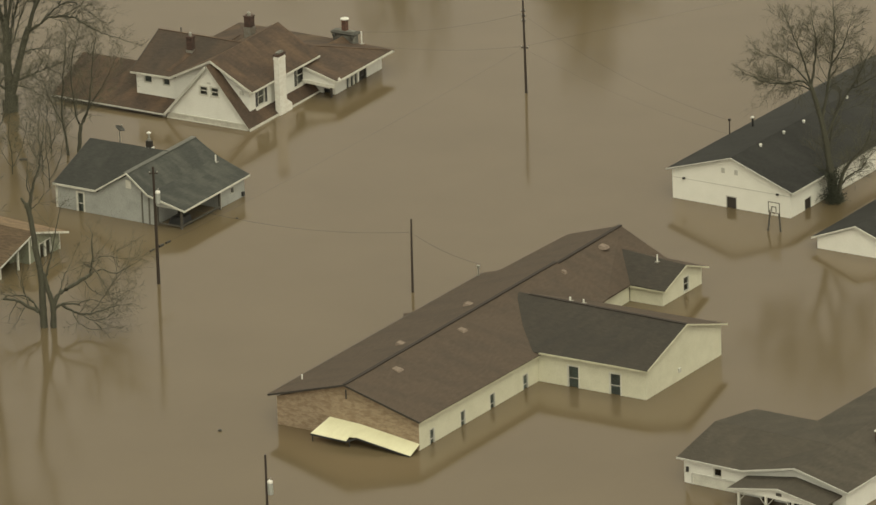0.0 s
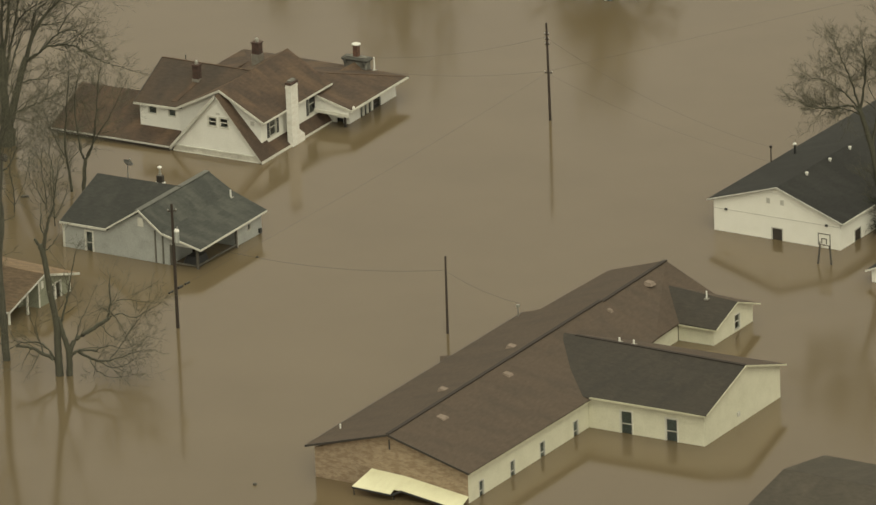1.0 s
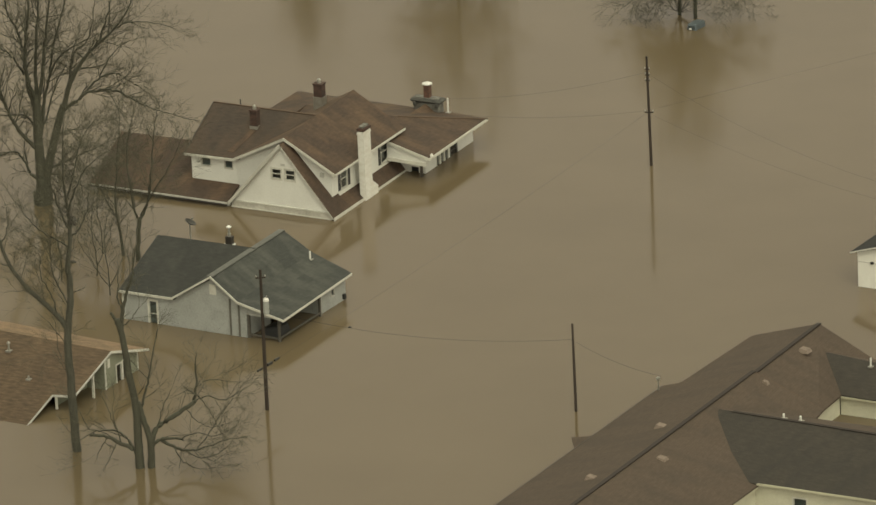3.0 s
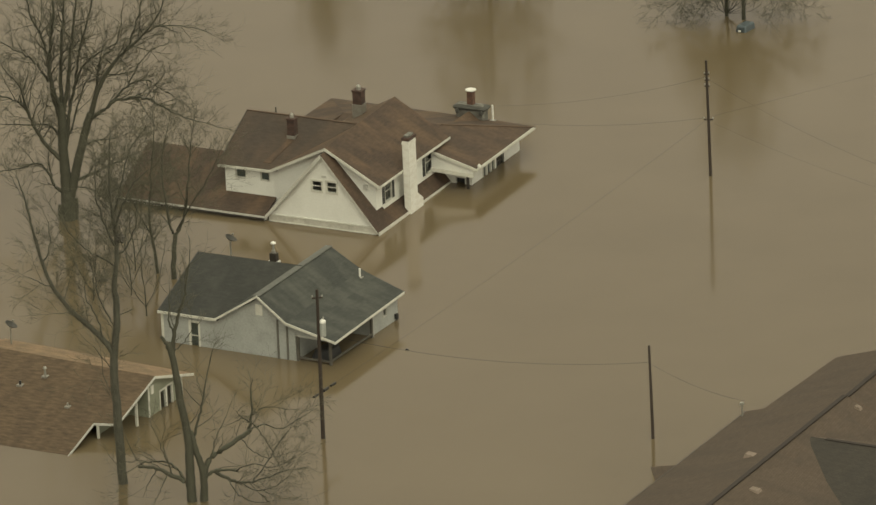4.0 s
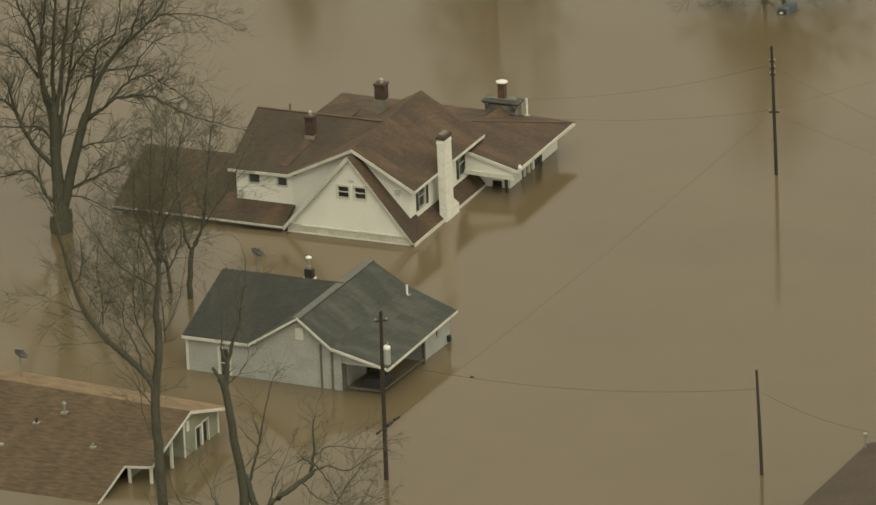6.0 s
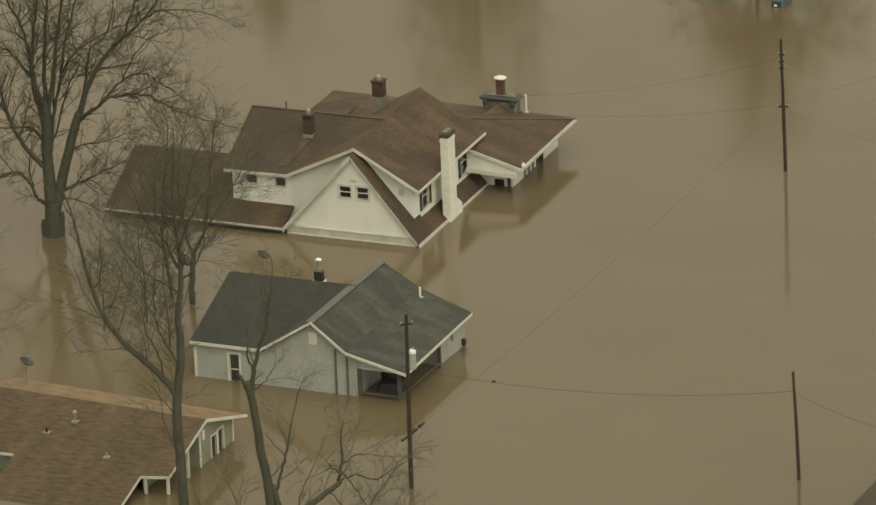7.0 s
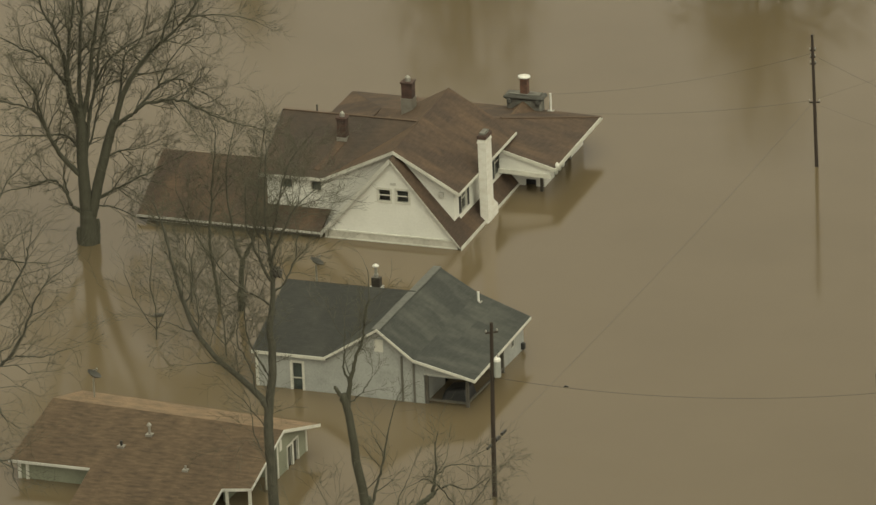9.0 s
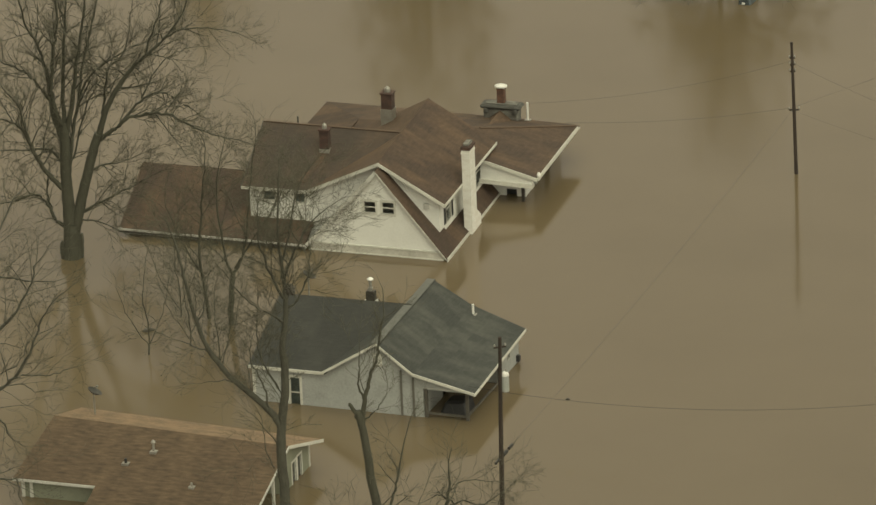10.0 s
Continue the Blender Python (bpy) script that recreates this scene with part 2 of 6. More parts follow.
DARK = material("black_painted_wood", (0.018, 0.018, 0.018), 0.5, (0.03, 0.03, 0.03), 2, 20)
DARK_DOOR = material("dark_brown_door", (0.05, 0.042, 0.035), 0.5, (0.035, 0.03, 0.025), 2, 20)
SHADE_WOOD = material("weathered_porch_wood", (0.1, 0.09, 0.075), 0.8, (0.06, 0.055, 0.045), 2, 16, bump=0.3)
POLE_WOOD = material("creosoted_pole_wood", (0.05, 0.036, 0.027), 0.85, (0.03, 0.022, 0.017), 1.5, 20, bump=0.4, stretch=(4, 4, 0.5))
CAN_GREY = material("pale_grey_enamel", (0.36, 0.37, 0.34), 0.45, (0.27, 0.28, 0.26), 2, 16)
WIRE = material("black_cable", (0.03, 0.028, 0.026), 0.6)
GREY_BARK = material("pale_grey_bark", (0.1, 0.097, 0.073), 0.95, (0.048, 0.046, 0.035), 2.5, 22, 0.5, bump=0.6, stretch=(3, 3, 0.8))
VINE = material("dark_vine", (0.045, 0.05, 0.032), 0.9, (0.03, 0.034, 0.022), 2, 12)
DULL_PIPE = material("dull_grey_pipe", (0.15, 0.14, 0.12), 0.6, (0.1, 0.095, 0.08), 2, 12)
BARK = material("grey_brown_bark", (0.08, 0.079, 0.056), 0.95, (0.048, 0.046, 0.033), 2.5, 22, 0.4, bump=0.6, stretch=(3, 3, 0.8))
TWIG = material("bare_twigs", (0.118, 0.112, 0.079), 0.95, (0.074, 0.071, 0.05), 1.5, 9)
PALE_PATCH = material("faded_roof_patch", (0.27, 0.21, 0.17), 0.9, (0.16, 0.125, 0.1), 5, 24)
# grey for panels added behind panes, in place of sky reflected in glass
PANE_BACKING = material("grey_pane_backing", (0.4, 0.43, 0.4), 0.8, (0.27, 0.3, 0.28), 2, 14, stretch=(1, 1, 12))
RUST = material("rust_stain", (0.13, 0.065, 0.035), 0.9, (0.09, 0.05, 0.03), 4, 20)
BLUE_PAINT = material("dull_blue_paint", (0.11, 0.135, 0.145), 0.35, (0.07, 0.09, 0.1), 3, 20)

GREY_SHINGLE_CAP = material("pale_grey_ridge", (0.15, 0.15, 0.135), 0.9, (0.1, 0.102, 0.092), 3, 20)
# ridge brown darkened to show the shadow side of the caps
SHADED_BROWN_CAP = material("shaded_brown_ridge", (0.04, 0.03, 0.025), 0.85, (0.03, 0.023, 0.019), 3, 18)
RUSSET_CAP = material("pale_russet_ridge", (0.12, 0.077, 0.05), 0.9, (0.085, 0.058, 0.042), 3, 20)
STAINED = material("stained_white_paint", (0.62, 0.6, 0.53), 0.7, (0.33, 0.31, 0.26), 1.4, 5, 0.2, mid=0.52)
# paler orange that holds the grazing sheen of the brown house's rear slope
LIT_ORANGE_ROOF = material("lit_orange_shingles", (0.27, 0.18, 0.11), 0.9, (0.15, 0.105, 0.066), 1.1, 9, 0.7)
DARK_STONE = masonry("dark_stone_rim", (0.1, 0.1, 0.09), (0.055, 0.054, 0.048), (0.12, 0.115, 0.1), 0.4, 0.25, (0.06, 0.056, 0.05))
DARK_MESH = material("dark_dish_mesh", (0.06, 0.058, 0.05), 0.6, (0.04, 0.038, 0.034), 3, 20)


# ---- helpers of this scene ----
class Site:
    """A building's own axes: x along its front, y back along its side, z up; the axes are skewed off square to fit the
    camera's view.
    """

    def __init__(self, x, y, ax, ay):
        a, b = radians(ax), radians(ay)
        self.at = Vector((x, y, 0))
        self.m = Matrix(((math.cos(a), math.cos(b), 0), (math.sin(a), math.sin(b), 0), (0, 0, 1))).to_4x4()


PLAIN = Site(0, 0, 0, 90)


def thing(name, label, category, site=PLAIN, group="", at=None):
    e = new(name)
    e.empty_display_size = 0.3
    e.location = site.at if at is None else at
    return tagged(e, label, category, group)


def unwrap(bm):
    """Plan each face's texture along its own horizontal and slope directions, in metres."""
    layer = bm.loops.layers.uv.verify()
    bm.normal_update()
    for f in bm.faces:
        n = f.normal
        u = Vector((-n.y, n.x, 0))
        u = u.normalized() if u.length > 1e-4 else Vector((1, 0, 0))
        v = n.cross(u)
        for lp in f.loops:
            c = lp.vert.co
            lp[layer].uv = (c.dot(u), c.dot(v))


def part(name, bm, mat, parent, label="", site=PLAIN, bevel=0.0, smooth=False, weld=False):
    if bevel:
        bmesh.ops.bevel(bm, geom=list(bm.edges), offset=bevel, segments=1, affect="EDGES", clamp_overlap=True)
    bmesh.ops.transform(bm, matrix=site.m, verts=bm.verts)
    bmesh.ops.recalc_face_normals(bm, faces=bm.faces)
    if weld:
        bmesh.ops.remove_doubles(bm, verts=bm.verts, dist=1e-4)
    unwrap(bm)
    me = bpy.data.meshes.new(name)
    bm.to_mesh(me)
    bm.free()
    me.materials.append(mat)
    if smooth:
        for p in me.polygons:
            p.use_smooth = True
    ob = new(name, me)
    ob.parent = parent
    return tagged(ob, label) if label else ob


def hexa(bm, pts):
    """A solid from eight corners: four below, four above, in the same order."""
    v = [bm.verts.new(p) for p in pts]
    for f in ((3, 2, 1, 0), (4, 5, 6, 7), (0, 1, 5, 4), (1, 2, 6, 5), (2, 3, 7, 6), (3, 0, 4, 7)):
        bm.faces.new([v[i] for i in f])


def box(bm, x0, x1, y0, y1, z0, z1):
    hexa(bm, [(x0, y0, z0), (x1, y0, z0), (x1, y1, z0), (x0, y1, z0), (x0, y0, z1), (x1, y0, z1), (x1, y1, z1), (x0, y1, z1)])


def boxed(*a):
    bm = bmesh.new()
    box(bm, *a)
    return bm


def slab(pts, thick=0.14):
    """A sheet of the given outline, thick downward."""
    bm = bmesh.new()
    top = [bm.verts.new(p) for p in pts]
    low = [bm.verts.new((p[0], p[1], p[2] - thick)) for p in pts]
    bm.faces.new(top)
    bm.faces.new(low[::-1])
    for i in range(len(pts)):
        j = (i + 1) % len(pts)
        bm.faces.new((top[i], low[i], low[j], top[j]))
    return bm


def bar(bm, a, b, w, h):
    """A straight board from a to b, w wide (level) and h high, hanging from that line."""
    a, b = Vector(a), Vector(b)
    d = (b - a)
    side = Vector((-d.y, d.x, 0))
    side = (side.normalized() if side.length > 1e-5 else Vector((1, 0, 0))) * w / 2
    dn = Vector((0, 0, -h))
    hexa(bm, [a - side + dn, b - side + dn, b + side + dn, a + side + dn, a - side, b - side, b + side, a + side])


def barred(a, b, w, h):
    bm = bmesh.new()
    bar(bm, a, b, w, h)
    return bm


def rod(bm, pts, radii, sides=8):
    """A tapered round bar along points, with closed ends."""
    rings = []
    for i, p in enumerate(pts):
        p = Vector(p)
        d = (Vector(pts[min(i + 1, len(pts) - 1)]) - Vector(pts[max(i - 1, 0)])).normalized()
        a = d.orthogonal().normalized()
        if abs(d.z) < 0.99:
            a = d.cross(Vector((0, 0, 1))).normalized()
        b = d.cross(a)
        rings.append([bm.verts.new(p + (a * math.cos(2 * math.pi * k / sides) + b * math.sin(2 * math.pi * k / sides)) * radii[i]) for k in range(sides)])
    for r0, r1 in zip(rings, rings[1:]):
        for k in range(sides):
            bm.faces.new((r0[k], r0[(k + 1) % sides], r1[(k + 1) % sides], r1[k]))
    bm.faces.new(rings[0][::-1])
    bm.faces.new(rings[-1])


def rodded(pts, radii, sides=8):
    bm = bmesh.new()
    rod(bm, pts, radii, sides)
    return bm


class Wall:
    """An upright wall from p0 to p1 in plan, outside to the right of that way; its openings go through it."""

    def __init__(self, house, site, p0, p1, top, mat, openings=(), low=-1.2, thick=0.16, name="wall", label=""):
        self.house, self.site, self.p0, self.thick = house, site, Vector((*p0, 0)), thick
        run = Vector((*p1, 0)) - self.p0
        self.length, self.d = run.length - 0.008, run.normalized()
        self.p0 += self.d * 0.004
        self.out = Vector((self.d.y, -self.d.x, 0))
        top = [(0, top), (self.length, top)] if isinstance(top, (int, float)) else top
        bm = bmesh.new()
        cuts = sorted({0, self.length, *[min(u, self.length) for u, _ in top], *[u for o in openings for u in o[:2]]})
        us, zs = [u for u, _ in top], [z for _, z in top]
        for u0, u1 in zip(cuts, cuts[1:]):
            if u1 - u0 < 1e-4:
                continue
            holes = sorted((o[2], o[3]) for o in openings if o[0] < u1 - 1e-4 and o[1] > u0 + 1e-4)
            z = low
            for a, b in holes:
                if a > z + 1e-3:
                    self.block(bm, u0, u1, z, z, a, a)
                z = b
            self.block(bm, u0, u1, z, z, float(np.interp(u0, us, zs)), float(np.interp(u1, us, zs)))
        self.ob = part(name, bm, mat, house, label, site, weld=True)

    def block(self, bm, u0, u1, a0, a1, b0, b1):
        if max(b0 - a0, b1 - a1) < 2e-3:
            return
        i = -self.thick
        hexa(bm, [self.p(u0, 0, a0), self.p(u1, 0, a1), self.p(u1, i, a1), self.p(u0, i, a0), self.p(u0, 0, b0), self.p(u1, 0, b1), self.p(u1, i, b1), self.p(u0, i, b0)])

    def p(self, u, out, z):
        return self.p0 + self.d * u + self.out * out + Vector((0, 0, z))

    def cube(self, bm, u0, u1, o0, o1, z0, z1):
        hexa(bm, [self.p(u0, o1, z0), self.p(u1, o1, z0), self.p(u1, o0, z0), self.p(u0, o0, z0), self.p(u0, o1, z1), self.p(u1, o1, z1), self.p(u1, o0, z1), self.p(u0, o0, z1)])

    def piece(self, name, mat, u0, u1, o0, o1, z0, z1, label="", parent=None):
        bm = bmesh.new()
        self.cube(bm, u0, u1, o0, o1, z0, z1)
        return part(name, bm, mat, parent or self.house, label, self.site)

    def window(self, u0, u1, z0, z1, trim=WHITE_TRIM, shutters=False, wide=0.09, rows=2, label="", backing=False):
        bm = bmesh.new()
        for a in ((u0 - wide, u0, z0 - wide, z1 + wide), (u1, u1 + wide, z0 - wide, z1 + wide), (u0, u1, z1, z1 + wide), (u0, u1, z0 - wide, z0)):
            self.cube(bm, a[0], a[1], -0.1, 0.035, a[2], a[3])
        w = part("window", bm, trim, self.house, label or "double-hung sash window with a painted frame", self.site)
        step = (z1 - z0) / rows
        for k in range(rows):
            self.piece("pane", GLASS, u0 + 0.03, u1 - 0.03, -0.075, -0.06, z0 + k * step + 0.03, z0 + (k + 1) * step - 0.03, parent=w)
        bm = bmesh.new()
        for k in range(1, rows):
            self.cube(bm, u0, u1, -0.08, -0.03, z0 + k * step - 0.03, z0 + k * step + 0.03)
        self.cube(bm, u0, u0 + 0.03, -0.08, -0.04, z0, z1)
        self.cube(bm, u1 - 0.03, u1, -0.08, -0.04, z0, z1)
        self.cube(bm, u0, u1, -0.08, -0.04, z0, z0 + 0.03)
        self.cube(bm, u0, u1, -0.08, -0.04, z1 - 0.03, z1)
        part("sash", bm, trim, w, "", self.site)
        # added panel that lightens a pane which would otherwise look black
        if backing:
            self.piece("backing", PANE_BACKING, u0 - 0.02, u1 + 0.02, -0.15, -0.13, z0, z1, "grey panel added behind the glass to lighten the pane", w)
        if shutters:
            for a in (u0 - wide - 0.34, u1 + wide + 0.02):
                self.shutter(a, a + 0.32, z0 - 0.03, z1 + 0.03, w)
        return w

    def shutter(self, u0, u1, z0, z1, w):
        bm = bmesh.new()
        self.cube(bm, u0, u0 + 0.05, 0.004, 0.05, z0, z1)
        self.cube(bm, u1 - 0.05, u1, 0.004, 0.05, z0, z1)
        k = 9
        for i in range(k):
            z = z0 + (z1 - z0) * i / k
            self.cube(bm, u0 + 0.05, u1 - 0.05, 0.006, 0.035, z, z + (z1 - z0) / k * 0.75)
        part("shutter", bm, DARK, w, "black louvred shutter", self.site)

    def door(self, u0, u1, z0, z1, mat=DARK_DOOR, trim=WHITE_TRIM):
        bm = bmesh.new()
        for a in ((u0 - 0.08, u0, z0, z1 + 0.08), (u1, u1 + 0.08, z0, z1 + 0.08), (u0, u1, z1, z1 + 0.08)):
            self.cube(bm, a[0], a[1], -0.1, 0.03, a[2], a[3])
        f = part("door", bm, trim, self.house, "", self.site)
        self.piece("door_leaf", mat, u0, u1, -0.1, -0.05, z0, z1, "", f)
        return f


def roof_plane(house, site, mat, pts, label="", thick=0.12):
    return part("roof_slope", slab(pts, thick), mat, house, label, site)


def fascia(house, site, a, b, mat=WHITE_TRIM, h=0.2, w=0.05, name="fascia"):
    return part(name, barred(a, b, w, h), mat, house, "", site)


def gutter(house, site, a, b, mat=WHITE_TRIM):
    """An open trough along an eave."""
    a, b = Vector(a), Vector(b)
    d = (b - a).normalized()
    s = Vector((-d.y, d.x, 0))
    bm = bmesh.new()
    prof = [(-0.06, 0), (-0.05, -0.1), (0.05, -0.1), (0.07, 0.01), (0.055, 0.01), (0.04, -0.085), (-0.04, -0.085), (-0.045, 0)]
    r0 = [bm.verts.new(a + s * x + Vector((0, 0, z))) for x, z in prof]
    r1 = [bm.verts.new(b + s * x + Vector((0, 0, z))) for x, z in prof]
    k = len(prof)
    for i in range(k):
        bm.faces.new((r0[i], r0[(i + 1) % k], r1[(i + 1) % k], r1[i]))
    bm.faces.new(r0[::-1])
    bm.faces.new(r1)
    return part("gutter", bm, mat, house, "", site)


def vent_pipe(house, site, x, y, z, h=0.6, r=0.06, mat=BRIGHT_TIN, hood=False, label="white vent pipe"):
    v = part("vent_pipe", rodded([(x, y, z - 0.2), (x, y, z + h)], [r, r], 10), mat, house, label, site, smooth=False)
    part("flashing", boxed(x - 2.6 * r, x + 2.6 * r, y - 2.6 * r, y + 2.6 * r, z - 0.05, z + 0.06), TIN, v, "", site)
    if hood:
        part("cap", rodded([(x, y, z + h), (x, y, z + h + 0.05), (x, y, z + h + 0.16)], [r * 1.9, r * 1.8, r * 0.6], 12), mat, v, "", site)
    return v


def box_vent(house, site, x, y, z, s=0.32, mat=PALE_PATCH):
    bm = bmesh.new()
    hexa(bm, [(x - s, y - s, z - 0.15), (x + s, y - s, z - 0.15), (x + s, y + s, z - 0.15), (x - s, y + s, z - 0.15), (x - s * 0.8, y - s * 0.6, z + 0.12), (x + s * 0.7, y - s * 0.7, z + 0.04), (x + s * 0.6, y + s * 0.8, z + 0.05), (x - s * 0.7, y + s * 0.7, z + 0.13)])
    return part("roof_vent", bm, mat, house, "low weathered box vent", site)


def chimney(house, site, x, y, z0, z1, sx, sy, mat, label, cap=True, pot=0.0, capmat=None, skirt=0.14):
    c = part("chimney", boxed(x - sx, x + sx, y - sy, y + sy, z0, z1), mat, house, label, site)
    if cap:
        part("chimney_cap", boxed(x - sx - 0.06, x + sx + 0.06, y - sy - 0.06, y + sy + 0.06, z1, z1 + 0.1), capmat or mat, c, "", site, bevel=0.015)
    if pot:
        part("flue", rodded([(x, y, z1 + 0.1), (x, y, z1 + 0.1 + pot)], [min(sx, sy) * 0.55] * 2, 10), TIN, c, "", site)
        part("rain_cap", rodded([(x, y, z1 + 0.1 + pot), (x, y, z1 + 0.16 + pot), (x, y, z1 + 0.28 + pot)], [min(sx, sy) * 0.5, min(sx, sy) * 0.5, 0.03], 12), TIN, c, "", site)
    part("flashing", boxed(x - sx - 0.04, x + sx + 0.04, y - sy - 0.04, y + sy + 0.04, z0, z0 + skirt), TIN, c, "", site)
    return c


# ---- water ----
bm = bmesh.new()
bmesh.ops.create_grid(bm, x_segments=8, y_segments=8, size=2500)
me = bpy.data.meshes.new("water")
bm.to_mesh(me)
bm.free()
me.materials.append(WATER)
tagged(new("water", me), "still muddy brown floodwater covering streets and yards", "water", kind="structure")
bm = bmesh.new()
bmesh.ops.create_grid(bm, x_segments=2, y_segments=2, size=2500)
bmesh.ops.translate(bm, verts=bm.verts, vec=(0, 0, -1.6))
me = bpy.data.meshes.new("ground")
bm.to_mesh(me)
bm.free()
me.materials.append(SHADE_WOOD)
tagged(new("ground", me), "drowned ground under the floodwater", "ground", kind="structure")


# ---- church: long brown-roofed hall with two side wings ----
def church():
    s = Site(0.06, -0.06, 2.3, 94.2)
    h = thing("church_hall", "long cream church hall with brown shingle roof and brick front gable", "building", s)
    z, W = 2.05, 12.1
    Wall(h, s, (-W, 0), (0, 0), [(0, 2.12), (W / 2, 3.95), (W, 2.1)], BUFF_BRICK, label="buff brick gable wall")
    side = Wall(h, s, (0, 0), (0, 16.7), [(0, 2.15), (16.7, 2.03)], CREAM, [(1.45, 2.0, -0.4, 1.05), (5.7, 6.25, -0.4, 1.05), (9.8, 10.4, -0.4, 1.08), (14.5, 15.1, -0.4, 1.1)])
    for u in (1.45, 5.7, 9.8, 14.5):
        side.window(u, u + (0.6 if u > 9 else 0.55), -0.4, 1.06, GREY_TRIM, wide=0.05, backing=True)
    # first wing
    wx = 9.1
    wing = Wall(h, s, (0, 16.7), (wx, 16.7), 2.28, CREAM, [(2.55, 3.4, -0.2, 1.6), (6.1, 6.95, -0.2, 1.55)])
    for u in (2.55, 6.1):
        wing.window(u, u + 0.85, -0.2, 1.58, WHITE_TRIM, rows=2, wide=0.1, backing=True)
    end = Wall(h, s, (wx, 16.7), (wx, 27.9), [(0, 2.3), (5.55, 3.97), (11.2, 2.3)], CREAM)
    end.piece("wall_box", GREY_TRIM, 4.7, 5.0, 0.0, 0.12, 0.65, 0.95, "small grey utility box")
    Wall(h, s, (wx, 27.9), (-2, 27.9), 2.1, CREAM)
    Wall(h, s, (-3.1, 28.4), (-3.1, 35.4), [(0, 1.5), (7.0, 1.3)], CREAM)
    # second wing
    Wall(h, s, (-3.1, 35.5), (-0.25, 35.5), 1.32, CREAM)
    e2 = Wall(h, s, (-0.25, 35.5), (-0.25, 41.5), [(0, 1.3), (3.0, 2.24), (6.0, 1.25)], CREAM, [(3.2, 3.95, 0.2, 1.25)])
    e2.window(3.2, 3.95, 0.2, 1.25, WHITE_TRIM, wide=0.07)
    Wall(h, s, (-0.25, 41.0), (-12.0, 41.0), [(0, 1.2), (3.2, 1.6), (6.6, 3.2), (11.75, 1.7)], CREAM)
    Wall(h, s, (-12.0, 41.0), (-12.0, 31.5), 1.8, CREAM)
    Wall(h, s, (-W, 31.5), (-W, 0), z, CREAM)
    Wall(h, s, (-W, 31.2), (-3.0, 31.2), [(0, 1.8), (5.2, 3.35), (9.1, 1.8)], CREAM)
    ex, ez = 0.3, 2.28
    yf = -0.35
    # main roof, two slopes, in front of the step
    ma, mb, ra, rb = -6.0, -6.86, 4.06, 3.83
    roof_plane(h, s, BROWN_ROOF, [(ma, yf, ra), (mb, 30.9, rb), (-13.3, 30.9, 2.05), (-12.6, yf, 2.3)])
    roof_plane(h, s, BROWN_ROOF, [(ma + 0.01, yf, ra), (ex, yf, ez), (0.3, 16.4, 2.15), (-6.46, 16.4, 3.937)])
    roof_plane(h, s, BROWN_ROOF, [(-6.46, 16.4, 3.937), (0.3, 16.4, 2.15), (-2.0, 30.74, 2.0), (mb + 0.01, 30.9, rb)])
    part("ridge_cap", barred((ma, yf, ra + 0.06), (mb, 30.9, rb + 0.06), 0.28, 0.06), SHADED_BROWN_CAP, h, "", s)
    # behind the step
    rz2, m2 = 3.67, -6.86
    roof_plane(h, s, BROWN_ROOF, [(m2, 30.6, rz2), (m2 - 0.3, 41.2, rz2), (-12.35, 41.9, 2.0), (-12.6, 30.6, 2.0)])
    roof_plane(h, s, BROWN_ROOF, [(m2 + 0.01, 30.6, rz2), (-2.3, 30.6, 1.72), (-2.9, 35.3, 1.4), (-3.4, 41.7, 1.5), (m2 - 0.29, 41.2, rz2)])
    part("ridge_cap", barred((m2, 30.95, rz2 + 0.06), (m2 - 0.3, 41.2, rz2 + 0.06), 0.28, 0.06), SHADED_BROWN_CAP, h, "", s)
    fascia(h, s, (mb, 30.93, rb + 0.01), (-2.0, 30.77, 2.0), RUSSET_CAP, 0.1)
    # wing roofs
    wr, we, wa = 22.25, 2.38, 4.14
    # front slopes of the wings carry their shade in a darker shingle colour
    roof_plane(h, s, SHADED_BROWN_ROOF, [(1.7, 23.2, 3.9), (wx + 0.35, wr, wa), (wx + 0.35, 16.35, we), (0.2, 16.37, we - 0.08)])
    roof_plane(h, s, SHADED_BROWN_ROOF, [(-6.0, 24.13, 3.66), (1.7, 23.2, 3.9), (0.2, 16.37, we - 0.08), (-4.5, 16.37, we - 0.12)])
    roof_plane(h, s, BROWN_ROOF, [(-6.0, 24.14, 3.66), (-4.5, 28.2, we - 0.05), (wx + 0.35, 28.2, we), (wx + 0.35, wr + 0.01, wa)])
    part("ridge_cap", barred((-5.0, 24.0, 3.72), (wx + 0.35, wr, wa + 0.04), 0.26, 0.05), SHADED_BROWN_CAP, h, "", s)
    w2r = 38.5
    roof_plane(h, s, SHADED_BROWN_ROOF, [(-6.2, w2r, 2.9), (0.15, w2r, 2.42), (0.15, 35.2, 1.34), (-3.4, 35.2, 1.42)])
    roof_plane(h, s, BROWN_ROOF, [(-6.2, w2r + 0.01, 2.9), (-3.4, 41.9, 1.4), (0.15, 41.9, 1.3), (0.15, w2r + 0.01, 2.42)])
